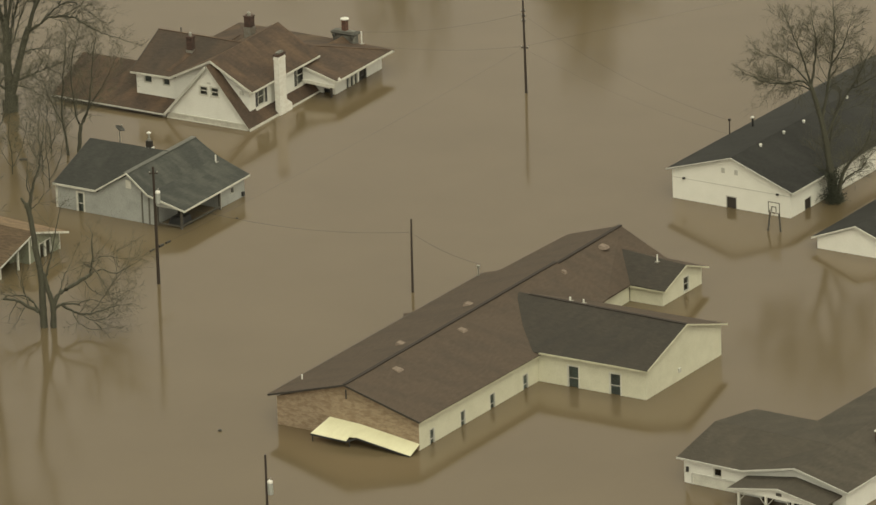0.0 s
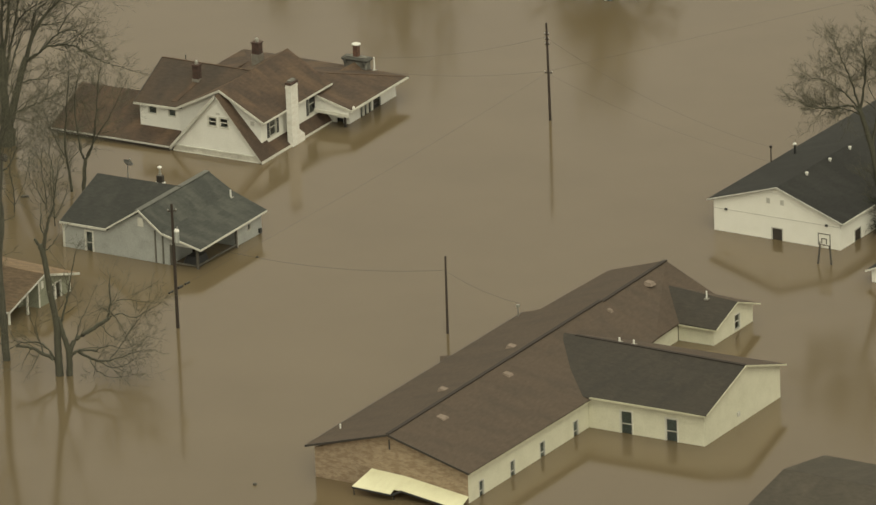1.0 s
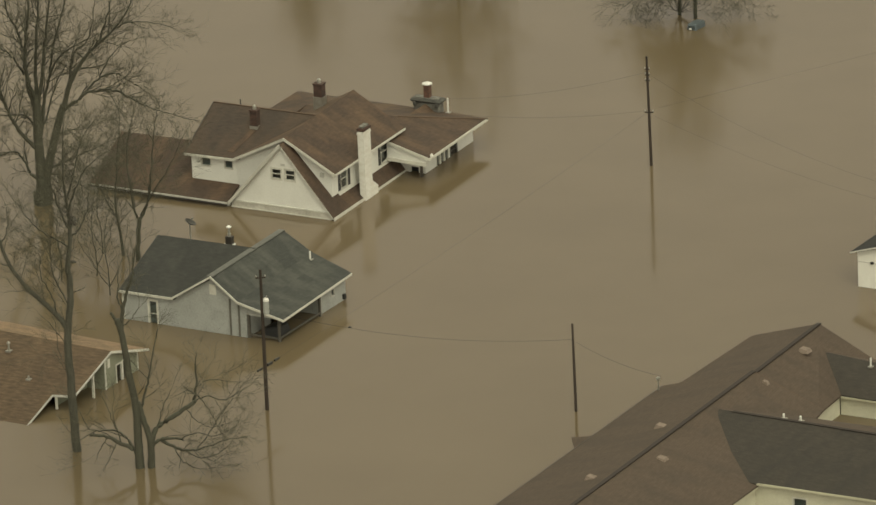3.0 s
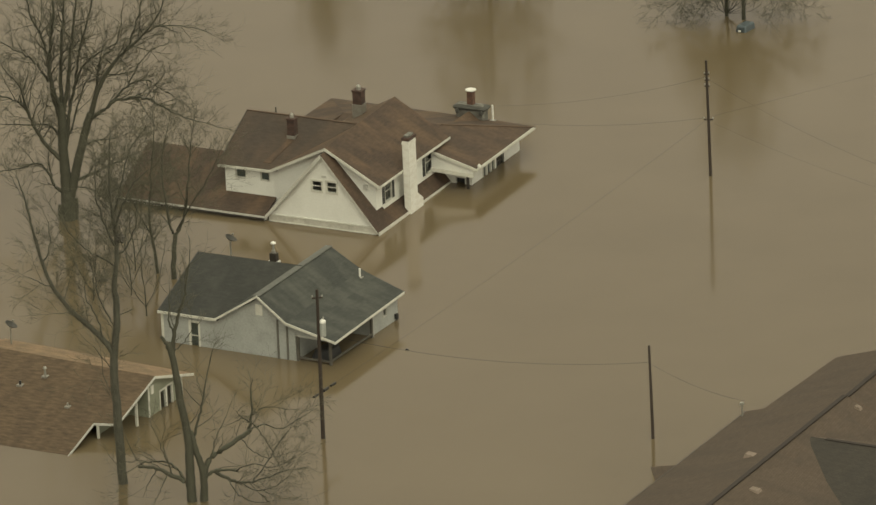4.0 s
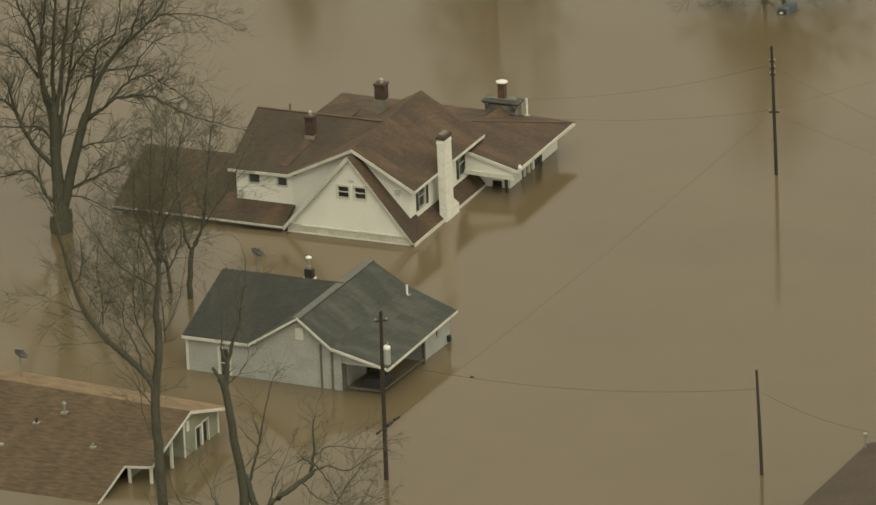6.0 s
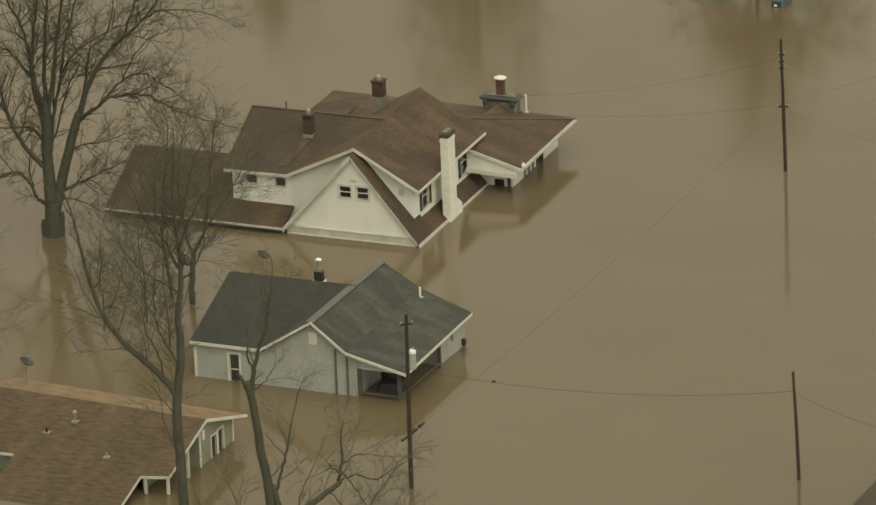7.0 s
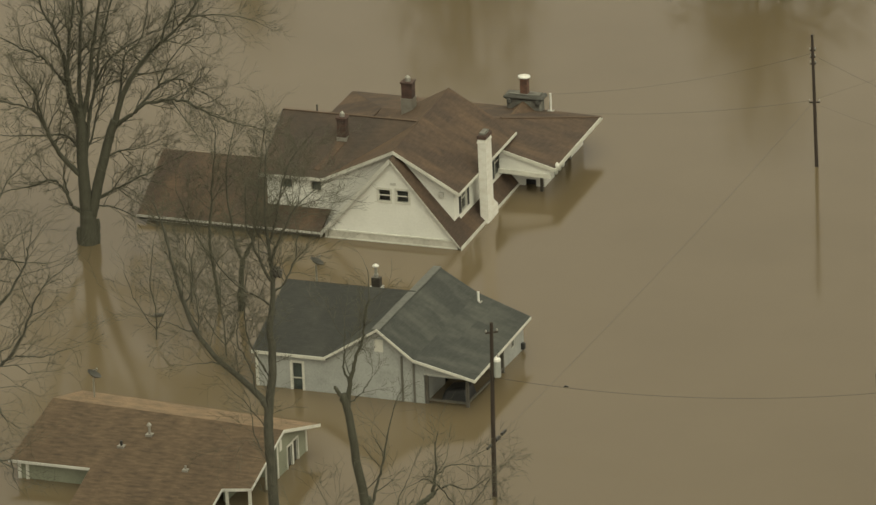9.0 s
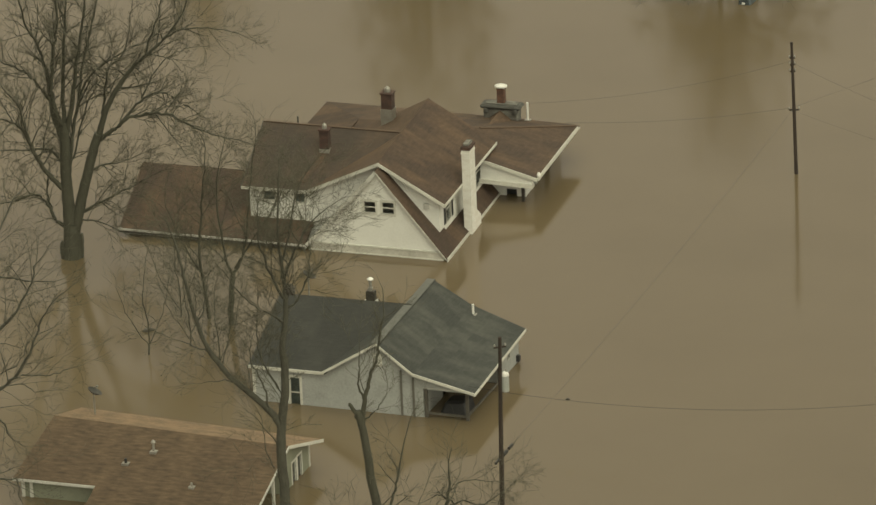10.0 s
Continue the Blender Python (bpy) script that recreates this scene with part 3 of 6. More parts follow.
    # trim
    fascia(h, s, (ma, yf - 0.03, ra + 0.02), (ex, yf - 0.03, ez + 0.02), DARK_DOOR, 0.15)
    fascia(h, s, (ma, yf - 0.03, ra + 0.02), (-12.6, yf - 0.03, 2.32), DARK_DOOR, 0.15)
    for a, b in (((ex + 0.04, yf, ez - 0.03), (0.34, 16.3, 2.12)), ((0.3, 16.3, we - 0.06), (wx + 0.35, 16.3, we - 0.04)), ((-3.0, 35.15, 1.34), (0.15, 35.15, 1.3))):
        gutter(h, s, a, b, CREAM_TRIM)
    for a, b in (((wx + 0.38, 16.35, we), (wx + 0.38, wr, wa)), ((wx + 0.38, wr, wa), (wx + 0.38, 28.2, we)), ((0.18, 35.2, 1.34), (0.18, w2r, 2.42)), ((0.18, w2r, 2.42), (0.18, 41.9, 1.3))):
        fascia(h, s, a, b, CREAM_TRIM, 0.12)
    fascia(h, s, (-12.63, yf, 2.3), (-13.33, 30.9, 2.05), DARK_DOOR, 0.12)
    # roof fittings
    for x, y, zv, w in ((-4.9, 5.1, 3.68, 0.4), (-5.27, 14.75, 3.67, 0.34), (-6.1, 36.8, 3.46, 0.36), (-7.82, 10.3, 3.6, 0.34), (-8.1, 20.35, 3.52, 0.36), (-5.7, 30.2, 3.48, 0.2)):
        box_vent(h, s, x, y, zv, w)
    vent_pipe(h, s, -11.8, 3.0, 2.3, 0.55)
    vent_pipe(h, s, -2.1, 38.0, 2.45, 0.6)
    for x in (-1.5, -0.35):
        vent_pipe(h, s, x, 24.0, 3.65, 0.35, 0.07)
    bm = bmesh.new()
    rod(bm, [(-5.9, -0.33, 3.7), (-5.9, -0.33, 3.0)], [0.05, 0.05])
    part("bracket", bm, DARK, h, "", s)
    roof_plane(h, s, BROWN_ROOF, [(-17.0, 25.2, 0.0), (-17.0, 22.5, -0.4), (-12.25, 22.5, 0.7), (-12.25, 25.2, 0.95)], "low side porch roof dipping into the water")
    # service mast
    mast = part("service_mast", rodded([(-13.1, 29.9, 0), (-13.1, 29.9, 2.9)], [0.05, 0.05]), TIN, h, "grey service mast with a weatherhead", s)
    part("weatherhead", boxed(-13.22, -12.98, 29.8, 30.0, 2.75, 2.95), TIN, mast, "", s, bevel=0.03)
    # metal porch awning, its middle bay stepped
    yo, yi = -1.95, -1.5
    bm = bmesh.new()
    spans = (((-8.0, -7.55, 0.62, 1.32), (-5.0, -5.0, 0.52, 1.18), yo), ((-5.0, -5.0, 0.72, 1.18), (-4.4, -4.5, 0.74, 1.12), yi), ((-4.4, -4.5, 0.74, 1.12), (0.12, 0.02, 0.1, 0.5), yi))
    for (fa, ba, fza, bza), (fb, bb, fzb, bzb), y in spans:
        hexa(bm, [(fa, y, fza - 0.06), (fb, y, fzb - 0.06), (bb, -0.02, bzb - 0.06), (ba, -0.02, bza - 0.06), (fa, y, fza), (fb, y, fzb), (bb, -0.02, bzb), (ba, -0.02, bza)])
    aw = part("awning", bm, CREAM_TIN, h, "bent cream sheet-metal awning over the front", s)
    for x, y, zt in ((-7.9, yo + 0.06, 0.56), (-4.9, yo + 0.3, 0.55), (0.0, yi + 0.06, 0.05)):
        part("awning_post", rodded([(x, y, -1), (x, y, zt)], [0.035, 0.035]), DARK, aw, "", s)
    bm = bmesh.new()
    edge = ((-8.0, yo - 0.02, 0.59), (-5.0, yo - 0.02, 0.49), (-4.4, yi - 0.02, 0.71), (0.12, yi - 0.02, 0.07))
    for a, b in zip(edge, edge[1:]):
        bar(bm, a, b, 0.05, 0.12)
    part("awning_edge", bm, DARK, aw, "dark lower edge", s)


church()


# ---- grey-roofed bungalow ----
def bungalow():
    s = Site(-57.67, 32.34, 0.3, 94.7)
    h = thing("bungalow", "small grey bungalow with slate-grey roof and corner porch in floodwater", "house", s)
    z, rz = 2.05, 4.02
    front = Wall(h, s, (-0.12, 0), (9.58, 0), [(0, z - 0.05), (4.22, z), (7.27, 3.75), (9.27, 2.42), (9.7, 2.32)], GREY_SIDING, [(2.07, 2.64, -0.2, 1.5)])
    front.window(2.07, 2.64, -0.2, 1.5, WHITE_TRIM, wide=0.13, backing=True)
    front.piece("gable_vent", WHITE_TRIM, 6.92, 7.42, 0.0, 0.05, 2.62, 3.3, "pale square gable vent")
    for u in (8.42, 9.1):
        front.piece("downpipe", DULL_PIPE, u, u + 0.09, 0.0, 0.1, -1, 2.15 if u > 9 else 2.5, "dark conduit pipe")
    Wall(h, s, (-0.12, 9.4), (-0.12, 0), [(0, 1.9), (4.1, 3.85), (9.4, 1.85)], GREY_SIDING)
    Wall(h, s, (11.8, 9.4), (-0.12, 9.4), [(0, 1.5), (4.8, 3.5), (8, 1.85), (11.92, 1.85)], GREY_SIDING)
    side = Wall(h, s, (11.85, 6.0), (11.85, 9.6), 1.66, GREY_SIDING, [(1.6, 2.0, 0.75, 1.2)])
    side.window(1.6, 2.0, 0.75, 1.2, GREY_TRIM, wide=0.05, rows=1)
    # recessed corner porch
    pw = Wall(h, s, (9.58, 0.0), (9.58, 6.0), 2.1, GREY_SIDING, [(3.2, 4.0, -0.9, 1.15)])
    pw.window(3.2, 4.0, -0.3, 1.15, SHADE_WOOD, wide=0.06)
    Wall(h, s, (9.58, 6.0), (11.85, 6.0), 1.64, GREY_SIDING)
    for x, y in ((12.0, 0.15), (12.0, 5.7), (9.7, 0.1)):
        part("porch_post", boxed(x - 0.08, x + 0.08, y - 0.08, y + 0.08, -1.2, 1.68), SHADE_WOOD, h, "", s)
    Wall(h, s, (9.58, 0.02), (12.2, 0.02), [(0, 2.28), (2.62, 1.72)], GREY_SIDING, low=1.55)
    rail = bmesh.new()
    bar(rail, (9.7, 0.12, 0.28), (12.0, 0.12, 0.28), 0.07, 0.12)
    part("porch_rail", rail, SHADE_WOOD, h, "weathered wooden porch rail", s)
    rail = bmesh.new()
    bar(rail, (12.0, 0.15, 0.3), (12.0, 5.7, 0.3), 0.07, 0.12)
    part("porch_rail", rail, SHADE_WOOD, h, "weathered wooden porch rail", s)
    part("downspout", boxed(11.96, 12.06, 5.75, 5.85, -1.2, 1.5), WHITE_TRIM, h, "white downspout", s)
    part("porch_floor", boxed(9.58, 12.1, 0.05, 6.0, -0.4, -0.25), SHADE_WOOD, h, "", s)
    part("porch_ceiling", boxed(9.58, 12.2, 0.0, 6.0, 1.62, 1.66), GREY_TRIM, h, "", s)
    # roof: side-gabled rear part and front cross gable that runs out over the porch
    y0, y1 = -0.3, 9.95
    # side-gable slopes: shade painted in by the darker shingles
    roof_plane(h, s, SHADED_SLATE, [(-0.3, y0 + 0.1, 2.0), (4.05, y0 + 0.1, 2.03), (7.1, 5.8, rz + 0.02), (-0.3, 5.35, rz + 0.12)])
    roof_plane(h, s, SHADED_SLATE, [(-0.3, 5.37, rz + 0.12), (7.1, 5.82, rz + 0.02), (7.1, y1, 2.3), (-0.3, y1, 2.1)])
    roof_plane(h, s, SLATE_ROOF, [(7.08, y0, 3.92), (6.9, y1, rz), (6.8, 5.8, rz - 0.03), (3.98, y0 + 0.02, 2.08)])
    roof_plane(h, s, SLATE_ROOF, [(7.1, y0, 3.93), (9.1, y0, 2.47), (9.2, y1, 2.75), (6.92, y1, rz + 0.01)])
    roof_plane(h, s, SLATE_ROOF, [(9.08, y0, 2.49), (12.55, y0, 1.7), (12.17, y1, 1.74), (9.18, y1, 2.77)])
    part("ridge_cap", barred((7.02, y0, 3.96), (6.84, y1, rz + 0.03), 0.46, 0.06), GREY_SHINGLE_CAP, h, "paler ridge shingles", s)
    for a, b in (((3.95, y0 - 0.03, 2.1), (7.09, y0 - 0.03, 3.98)), ((7.09, y0 - 0.03, 3.98), (9.1, y0 - 0.03, 2.5)), ((9.1, y0 - 0.03, 2.5), (12.58, y0 - 0.03, 1.73))):
        fascia(h, s, a, b, WHITE_TRIM, 0.15)
    fascia(h, s, (-0.3, y0 + 0.06, 2.03), (4.0, y0 + 0.06, 2.05), WHITE_TRIM, 0.16)
    fascia(h, s, (12.58, y0, 1.68), (12.2, y1, 1.71), WHITE_TRIM, 0.14)
    fascia(h, s, (-0.33, y0 + 0.1, 1.99), (-0.33, 5.35, rz + 0.1), DARK_DOOR, 0.12)
    part("corner_board", boxed(-0.18, -0.02, -0.03, 0.1, -1, 1.95), WHITE_TRIM, h, "", s)
    # fittings
    ch = part("chimney", boxed(4.02, 4.52, 7.02, 7.38, 3.3, 4.08), DARK_DOOR, h, "dark metal chimney box with a bright rain cap", s, bevel=0.02)
    part("flashing", boxed(3.94, 4.6, 6.94, 7.46, 3.32, 3.56), BRIGHT_TIN, ch, "pale metal flashing", s)
    part("flue", rodded([(4.26, 7.2, 4.05), (4.26, 7.2, 4.25), (4.26, 7.2, 4.27), (4.26, 7.2, 4.68)], [0.13, 0.13, 0.08, 0.08], 10), TIN, ch, "", s)
    part("rain_cap", rodded([(4.26, 7.2, 4.68), (4.26, 7.2, 4.74), (4.26, 7.2, 4.83)], [0.18, 0.18, 0.04], 12), BRIGHT_TIN, ch, "", s)
    vent_pipe(h, s, 9.5, 9.05, 2.55, 0.6, 0.07)
    part("meter_box", boxed(11.86, 12.04, 9.1, 9.35, 0.12, 0.45), DARK, h, "dark meter box", s)

bungalow()


def covered_grill():
    s = Site(-57.67, 32.34, 0.3, 94.7)
    g = thing("covered_grill", "black covered grill standing on a drowned porch", "grill", s)
    bm = bmesh.new()
    hexa(bm, [(10.15, 0.6, -0.25), (11.85, 0.6, -0.25), (11.85, 2.3, -0.25), (10.15, 2.3, -0.25), (10.45, 0.9, 0.6), (11.65, 0.8, 0.8), (11.65, 2.0, 0.8), (10.45, 2.0, 0.6)])
    part("cover", bm, DARK, g, "", s, bevel=0.12)
    part("foot", boxed(10.4, 11.6, 1.0, 1.9, -0.25, -0.2), DARK, g, "", s)


covered_grill()


# ---- white two-storey house with steep front gable ----
def white_house():
    s = Site(-56.84, 56.25, 1.5, 97.5)
    h = thing("gabled_house", "large white house with steep front gable and russet shingle roofs", "house", s)
    ax, ap, fz = -3.88, 5.0, 0.2
    a = Wall(h, s, (-8.1, 0.0), (0.0, 0.0), [(0, 0.45), (4.22, ap - 0.12), (8.1, 0.3)], WHITE, [(3.4, 4.1, 2.45, 3.1), (4.5, 5.2, 2.45, 3.13)], label="white gable wall with stained foot")
    a.window(3.4, 4.1, 2.45, 3.1, WHITE_TRIM, wide=0.12)
    a.window(4.5, 5.2, 2.45, 3.13, WHITE_TRIM, wide=0.12)
    a.piece("gable_vent", GREY_TRIM, 4.13, 4.48, 0.0, 0.04, 3.4, 3.55)
    a.piece("sill_band", STAINED, 0.0, 8.08, 0.0, 0.06, -0.6, 0.42, "grimy pale band along the foot of the gable")
    a.piece("sill_ledge", WHITE_TRIM, 0.05, 8.05, 0.0, 0.1, 0.42, 0.5)
    a.piece("water_table", WHITE_TRIM, 0.0, 8.1, 0.0, 0.12, -0.4, 0.06, "white board along the waterline")
    # steep lower roof
    roof_plane(h, s, RUSSET_ROOF, [(ax + 0.02, -0.22, ap), (ax + 0.02, 2.2, ap), (0.24, 2.2, fz), (0.24, -0.22, fz)])
    roof_plane(h, s, RUSSET_ROOF, [(ax - 0.01, -0.3, ap), (-8.25, -0.3, 0.35), (-8.25, 2.2, 0.35), (ax - 0.01, 2.2, ap)])
    fascia(h, s, (ax + 0.01, -0.23, ap - 0.05), (0.2, -0.23, fz - 0.05), WHITE_TRIM, 0.09, 0.03)
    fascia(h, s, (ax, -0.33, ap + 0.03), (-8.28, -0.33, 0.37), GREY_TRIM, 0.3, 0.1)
    fascia(h, s, (ax - 0.05, -0.39, ap - 0.02), (-8.3, -0.39, 0.3), WHITE_TRIM, 0.1, 0.03, "rake_board")
    roof_plane(h, s, RUSSET_ROOF, [(-0.62, 2.0, 0.95), (-0.62, 11.8, 0.95), (0.12, 11.8, 0.12), (0.24, 2.0, fz)], "narrow russet skirt roof")
    fascia(h, s, (0.27, -0.25, fz + 0.01), (0.27, 2.0, fz + 0.01), WHITE_TRIM, 0.26)
    fascia(h, s, (0.27, 2.0, fz + 0.01), (0.17, 11.75, 0.13), WHITE_TRIM, 0.22)
    # upper storey
    Wall(h, s, (-8.4, 1.6), (-3.95, 0.95), [(0, 2.95), (4.5, 5.02)], WHITE)
    Wall(h, s, (-3.95, 0.95), (-0.58, 1.3), [(0, 5.02), (3.39, 2.78)], WHITE)
    r = Wall(h, s, (-0.58, 1.3), (-0.58, 12.6), 2.82, WHITE, [(1.4, 2.4, 1.3, 2.6), (7.95, 9.4, 1.2, 2.68)])
    r.window(1.4, 2.4, 1.3, 2.6, WHITE_TRIM, True, rows=2, label="window with black shutters")
    r.window(7.95, 9.4, 1.2, 2.68, WHITE_TRIM, True, rows=2, label="wide window with black shutters")
    r.piece("corner_board", WHITE_TRIM, 11.0, 11.2, 0.0, 0.05, 1.0, 2.75)
    Wall(h, s, (-0.6, 12.6), (-8.6, 12.6), [(0, 2.8), (3.5, 5.0), (8, 2.9)], WHITE)
    yb = 12.5
    roof_plane(h, s, RUSSET_ROOF, [(-3.88, 0.5, 5.22), (-0.15, 1.0, 2.9), (-0.15, yb, 2.9), (-4.2, yb, 5.22)])
    roof_plane(h, s, ORANGE_RUSSET, [(-3.9, 0.5, 5.22), (-4.22, yb, 5.22), (-8.6, yb, 2.95), (-8.5, 1.3, 3.0)])
    fascia(h, s, (-3.88, 0.46, 5.25), (-0.12, 0.96, 2.93), WHITE_TRIM, 0.2)
    fascia(h, s, (-3.88, 0.46, 5.25), (-8.5, 1.26, 3.02), WHITE_TRIM, 0.2)
    fascia(h, s, (-0.12, 1.0, 2.91), (-0.12, yb, 2.91), WHITE_TRIM, 0.15)
    # left cross wing
    part("wall_vent", boxed(-1.42, -1.12, 1.1, 1.2, 2.55, 2.85), GREY_TRIM, h, "small pale wall vent", s)
    d = Wall(h, s, (-12.1, 1.6), (-8.2, 1.6), 2.85, WHITE, [(0.85, 1.55, 2.15, 2.68), (2.75, 3.35, 2.15, 2.66)])
    d.window(0.85, 1.55, 2.15, 2.68, WHITE_TRIM, rows=1, wide=0.07, backing=True)
    d.window(2.75, 3.35, 2.15, 2.66, WHITE_TRIM, rows=1, wide=0.07, backing=True)
    Wall(h, s, (-12.1, 11.2), (-12.1, 1.6), [(0, 2.85), (4.9, 5.05), (9.6, 2.85)], WHITE)
    Wall(h, s, (-4.2, 11.2), (-12.1, 11.2), 2.85, WHITE)
    # front slope of the cross wing, painted darker as its shade
    roof_plane(h, s, SHADED_RUSSET, [(-12.5, 1.3, 2.93), (-8.55, 1.3, 2.95), (-8.1, 1.5, 3.02), (-3.95, 5.95, 5.1), (-3.95, 6.2, 5.19), (-12.5, 6.25, 5.22)])
    roof_plane(h, s, RUSSET_ROOF, [(-12.5, 6.27, 5.22), (-4.3, 6.22, 5.22), (-4.3, 11.5, 2.93), (-12.5, 11.5, 2.93)])
    fascia(h, s, (-12.5, 1.26, 2.95), (-8.5, 1.26, 2.99), WHITE_TRIM, 0.16)
    fascia(h, s, (-12.53, 1.3, 2.95), (-12.53, 6.25, 5.24), DARK_DOOR, 0.14)
    part("ridge_cap", barred((-12.5, 6.26, 5.24), (-4.2, 6.2, 5.23), 0.2, 0.04), RUSSET_CAP, h, "pale russet ridge shingles", s)
    part("runoff_stain", slab([(-8.4, 4.1, 4.275), (-8.0, 4.1, 4.275), (-8.75, 1.9, 3.262), (-9.3, 1.9, 3.262)], 0.03), RUSSET_ROOF, h, "pale rusty runoff streak below the chimney", s)
    vent_pipe(h, s, -10.55, 6.7, 5.0, 0.5, 0.05, SHADE_WOOD, False, "brown vent pipe")
    # low-pitched rear wing
    roof_plane(h, s, RUSSET_ROOF, [(-12.9, 20.2, 1.95), (-1.74, 20.2, 1.83), (-1.74, 14.6, 2.95), (-9.2, 14.6, 2.95)], "low-pitched rear roof")
    roof_plane(h, s, RUSSET_ROOF, [(-12.9, 20.2, 1.95), (-9.2, 14.6, 2.95), (-9.2, 12.4, 2.95), (-12.9, 12.4, 1.95)], "hipped rear end")
    roof_plane(h, s, RUSSET_ROOF, [(-9.2, 14.6, 2.95), (-1.74, 14.6, 2.95), (-1.74, 12.3, 2.75), (-9.2, 12.3, 2.75)])
    Wall(h, s, (-12.6, 20.0), (-12.6, 12.6), 1.85, WHITE)
    Wall(h, s, (1.75, 19.85), (-12.6, 19.85), 1.65, WHITE)
    # low roof
    roof_plane(h, s, RUSSET_ROOF, [(-19.6, -0.45, 0.42), (-8.25, -0.45, 0.36), (-8.25, 5.4, 2.4), (-19.9, 5.4, 2.45)])
    roof_plane(h, s, RUSSET_ROOF, [(-19.9, 5.42, 2.45), (-12.0, 5.42, 2.45), (-12.0, 10.5, 0.6), (-19.9, 10.5, 0.5)])
    fascia(h, s, (-19.6, -0.48, 0.45), (-8.25, -0.48, 0.39), GREY_TRIM, 0.12)
    # dark line below the pale eave fascia, built as a second strip
    fascia(h, s, (-19.6, -0.43, 0.34), (-8.25, -0.43, 0.28), DARK_DOOR, 0.14, name="dark_eave_board")
    Wall(h, s, (-19.2, 0.0), (-8.3, 0.0), 0.32, WHITE)
    Wall(h, s, (-19.2, 10.2), (-19.2, 0.0), [(0, 0.5), (5, 2.2), (10.2, 0.3)], WHITE)
    # right wing with hipped roof
    ty = 19.95
    roof_plane(h, s, RUSSET_ROOF, [(-1.7, 10.1, 2.95), (2.88, 10.1, 1.72), (2.84, ty, 1.72), (-1.7, 14.6, 2.95)])
    roof_plane(h, s, RUSSET_ROOF, [(-1.72, 14.62, 2.95), (2.84, ty + 0.02, 1.72), (2.84, 20.2, 1.7), (-1.72, 20.2, 1.83)], "hipped end")
    roof_plane(h, s, RUSSET_ROOF, [(-1.72, 10.1, 2.95), (-1.72, 14.5, 2.95), (-4.6, 14.5, 2.4), (-4.6, 10.1, 2.4)])
    part("hip_cap", barred((-1.7, 14.6, 2.99), (2.84, ty, 1.76), 0.22, 0.05), RUSSET_CAP, h, "", s)
    fascia(h, s, (-0.7, 10.06, 2.7), (2.9, 10.06, 1.75), WHITE_TRIM, 0.2)
    fascia(h, s, (2.92, 10.1, 1.74), (2.88, ty, 1.74), WHITE_TRIM, 0.15)
    gutter(h, s, (2.98, 10.1, 1.7), (2.94, ty, 1.7), WHITE_TRIM)
    part("gutter_end", rodded([(2.95, 10.45, 1.72), (2.95, 10.45, 1.84), (2.95, 10.45, 1.98)], [0.1, 0.13, 0.06], 10), BRIGHT_TIN, h, "bright white rounded gutter end", s)
    Wall(h, s, (-0.55, 10.2), (2.6, 10.2), [(0, 2.55), (3.15, 1.7)], WHITE, low=1.3, name="porch_gable")
    wf = Wall(h, s, (-0.5, 11.75), (1.75, 11.75), 1.85, WHITE, [(1.05, 1.7, -0.4, 0.4)])
    # black panel added in the opening to give the darkness of its inside
    wf.piece("opening_shade_panel", DARK, 1.0, 1.75, -0.4, -0.3, -0.5, 0.5)
    wf.piece("sill_ledge", WHITE_TRIM, 0.05, 2.2, 0.0, 0.06, 0.78, 0.86)
    wr = Wall(h, s, (1.75, 11.75), (1.75, 19.85), 1.72, WHITE, [(1.9, 2.35, -0.5, 0.95), (2.6, 3.05, -0.5, 0.95), (3.3, 3.75, -0.5, 0.95), (4.2, 5.3, -0.5, 1.2)])
    for q in ((1.9, 2.35), (2.6, 3.05), (3.3, 3.75)):
        wr.window(*q, -0.5, 0.95, WHITE_TRIM, wide=0.1, rows=1)
    wr.window(4.2, 5.3, -0.5, 1.2, SHADE_WOOD, wide=0.06)
    part("porch_post", boxed(1.72, 1.88, 10.9, 11.06, -1.2, 1.32), DARK_DOOR, h, "dark brown porch post", s)
    bm = bmesh.new()
    bar(bm, (-0.6, 10.15, 1.42), (2.65, 10.15, 1.32), 0.1, 0.24)
    part("porch_beam", bm, WHITE_TRIM, h, "", s)
    # chimneys
    c = part("chimney", boxed(-0.06, 0.42, 4.65, 5.8, -1, 4.95), WHITE_BRICK, h, "whitewashed brick chimney with bare brick top", s)
    part("chimney_shoulder", slab([(-0.2, 5.81, 1.3), (0.4, 5.81, 1.15), (0.4, 6.7, 0.55), (-0.2, 6.7, 0.65)], 1.7), WHITE_BRICK, c, "", s)
    part("chimney_band", boxed(-0.09, 0.45, 4.62, 5.83, 4.7, 4.8), WHITE_BRICK, c, "", s)
    part("chimney_crown", boxed(-0.1, 0.46, 4.61, 5.84, 4.95, 5.14), RED_BRICK, c, "grimy bare brick crown", s)
    part("chimney_cap", boxed(0.0, 0.36, 4.8, 5.65, 5.14, 5.3), FIELD_STONE, c, "", s, bevel=0.03)
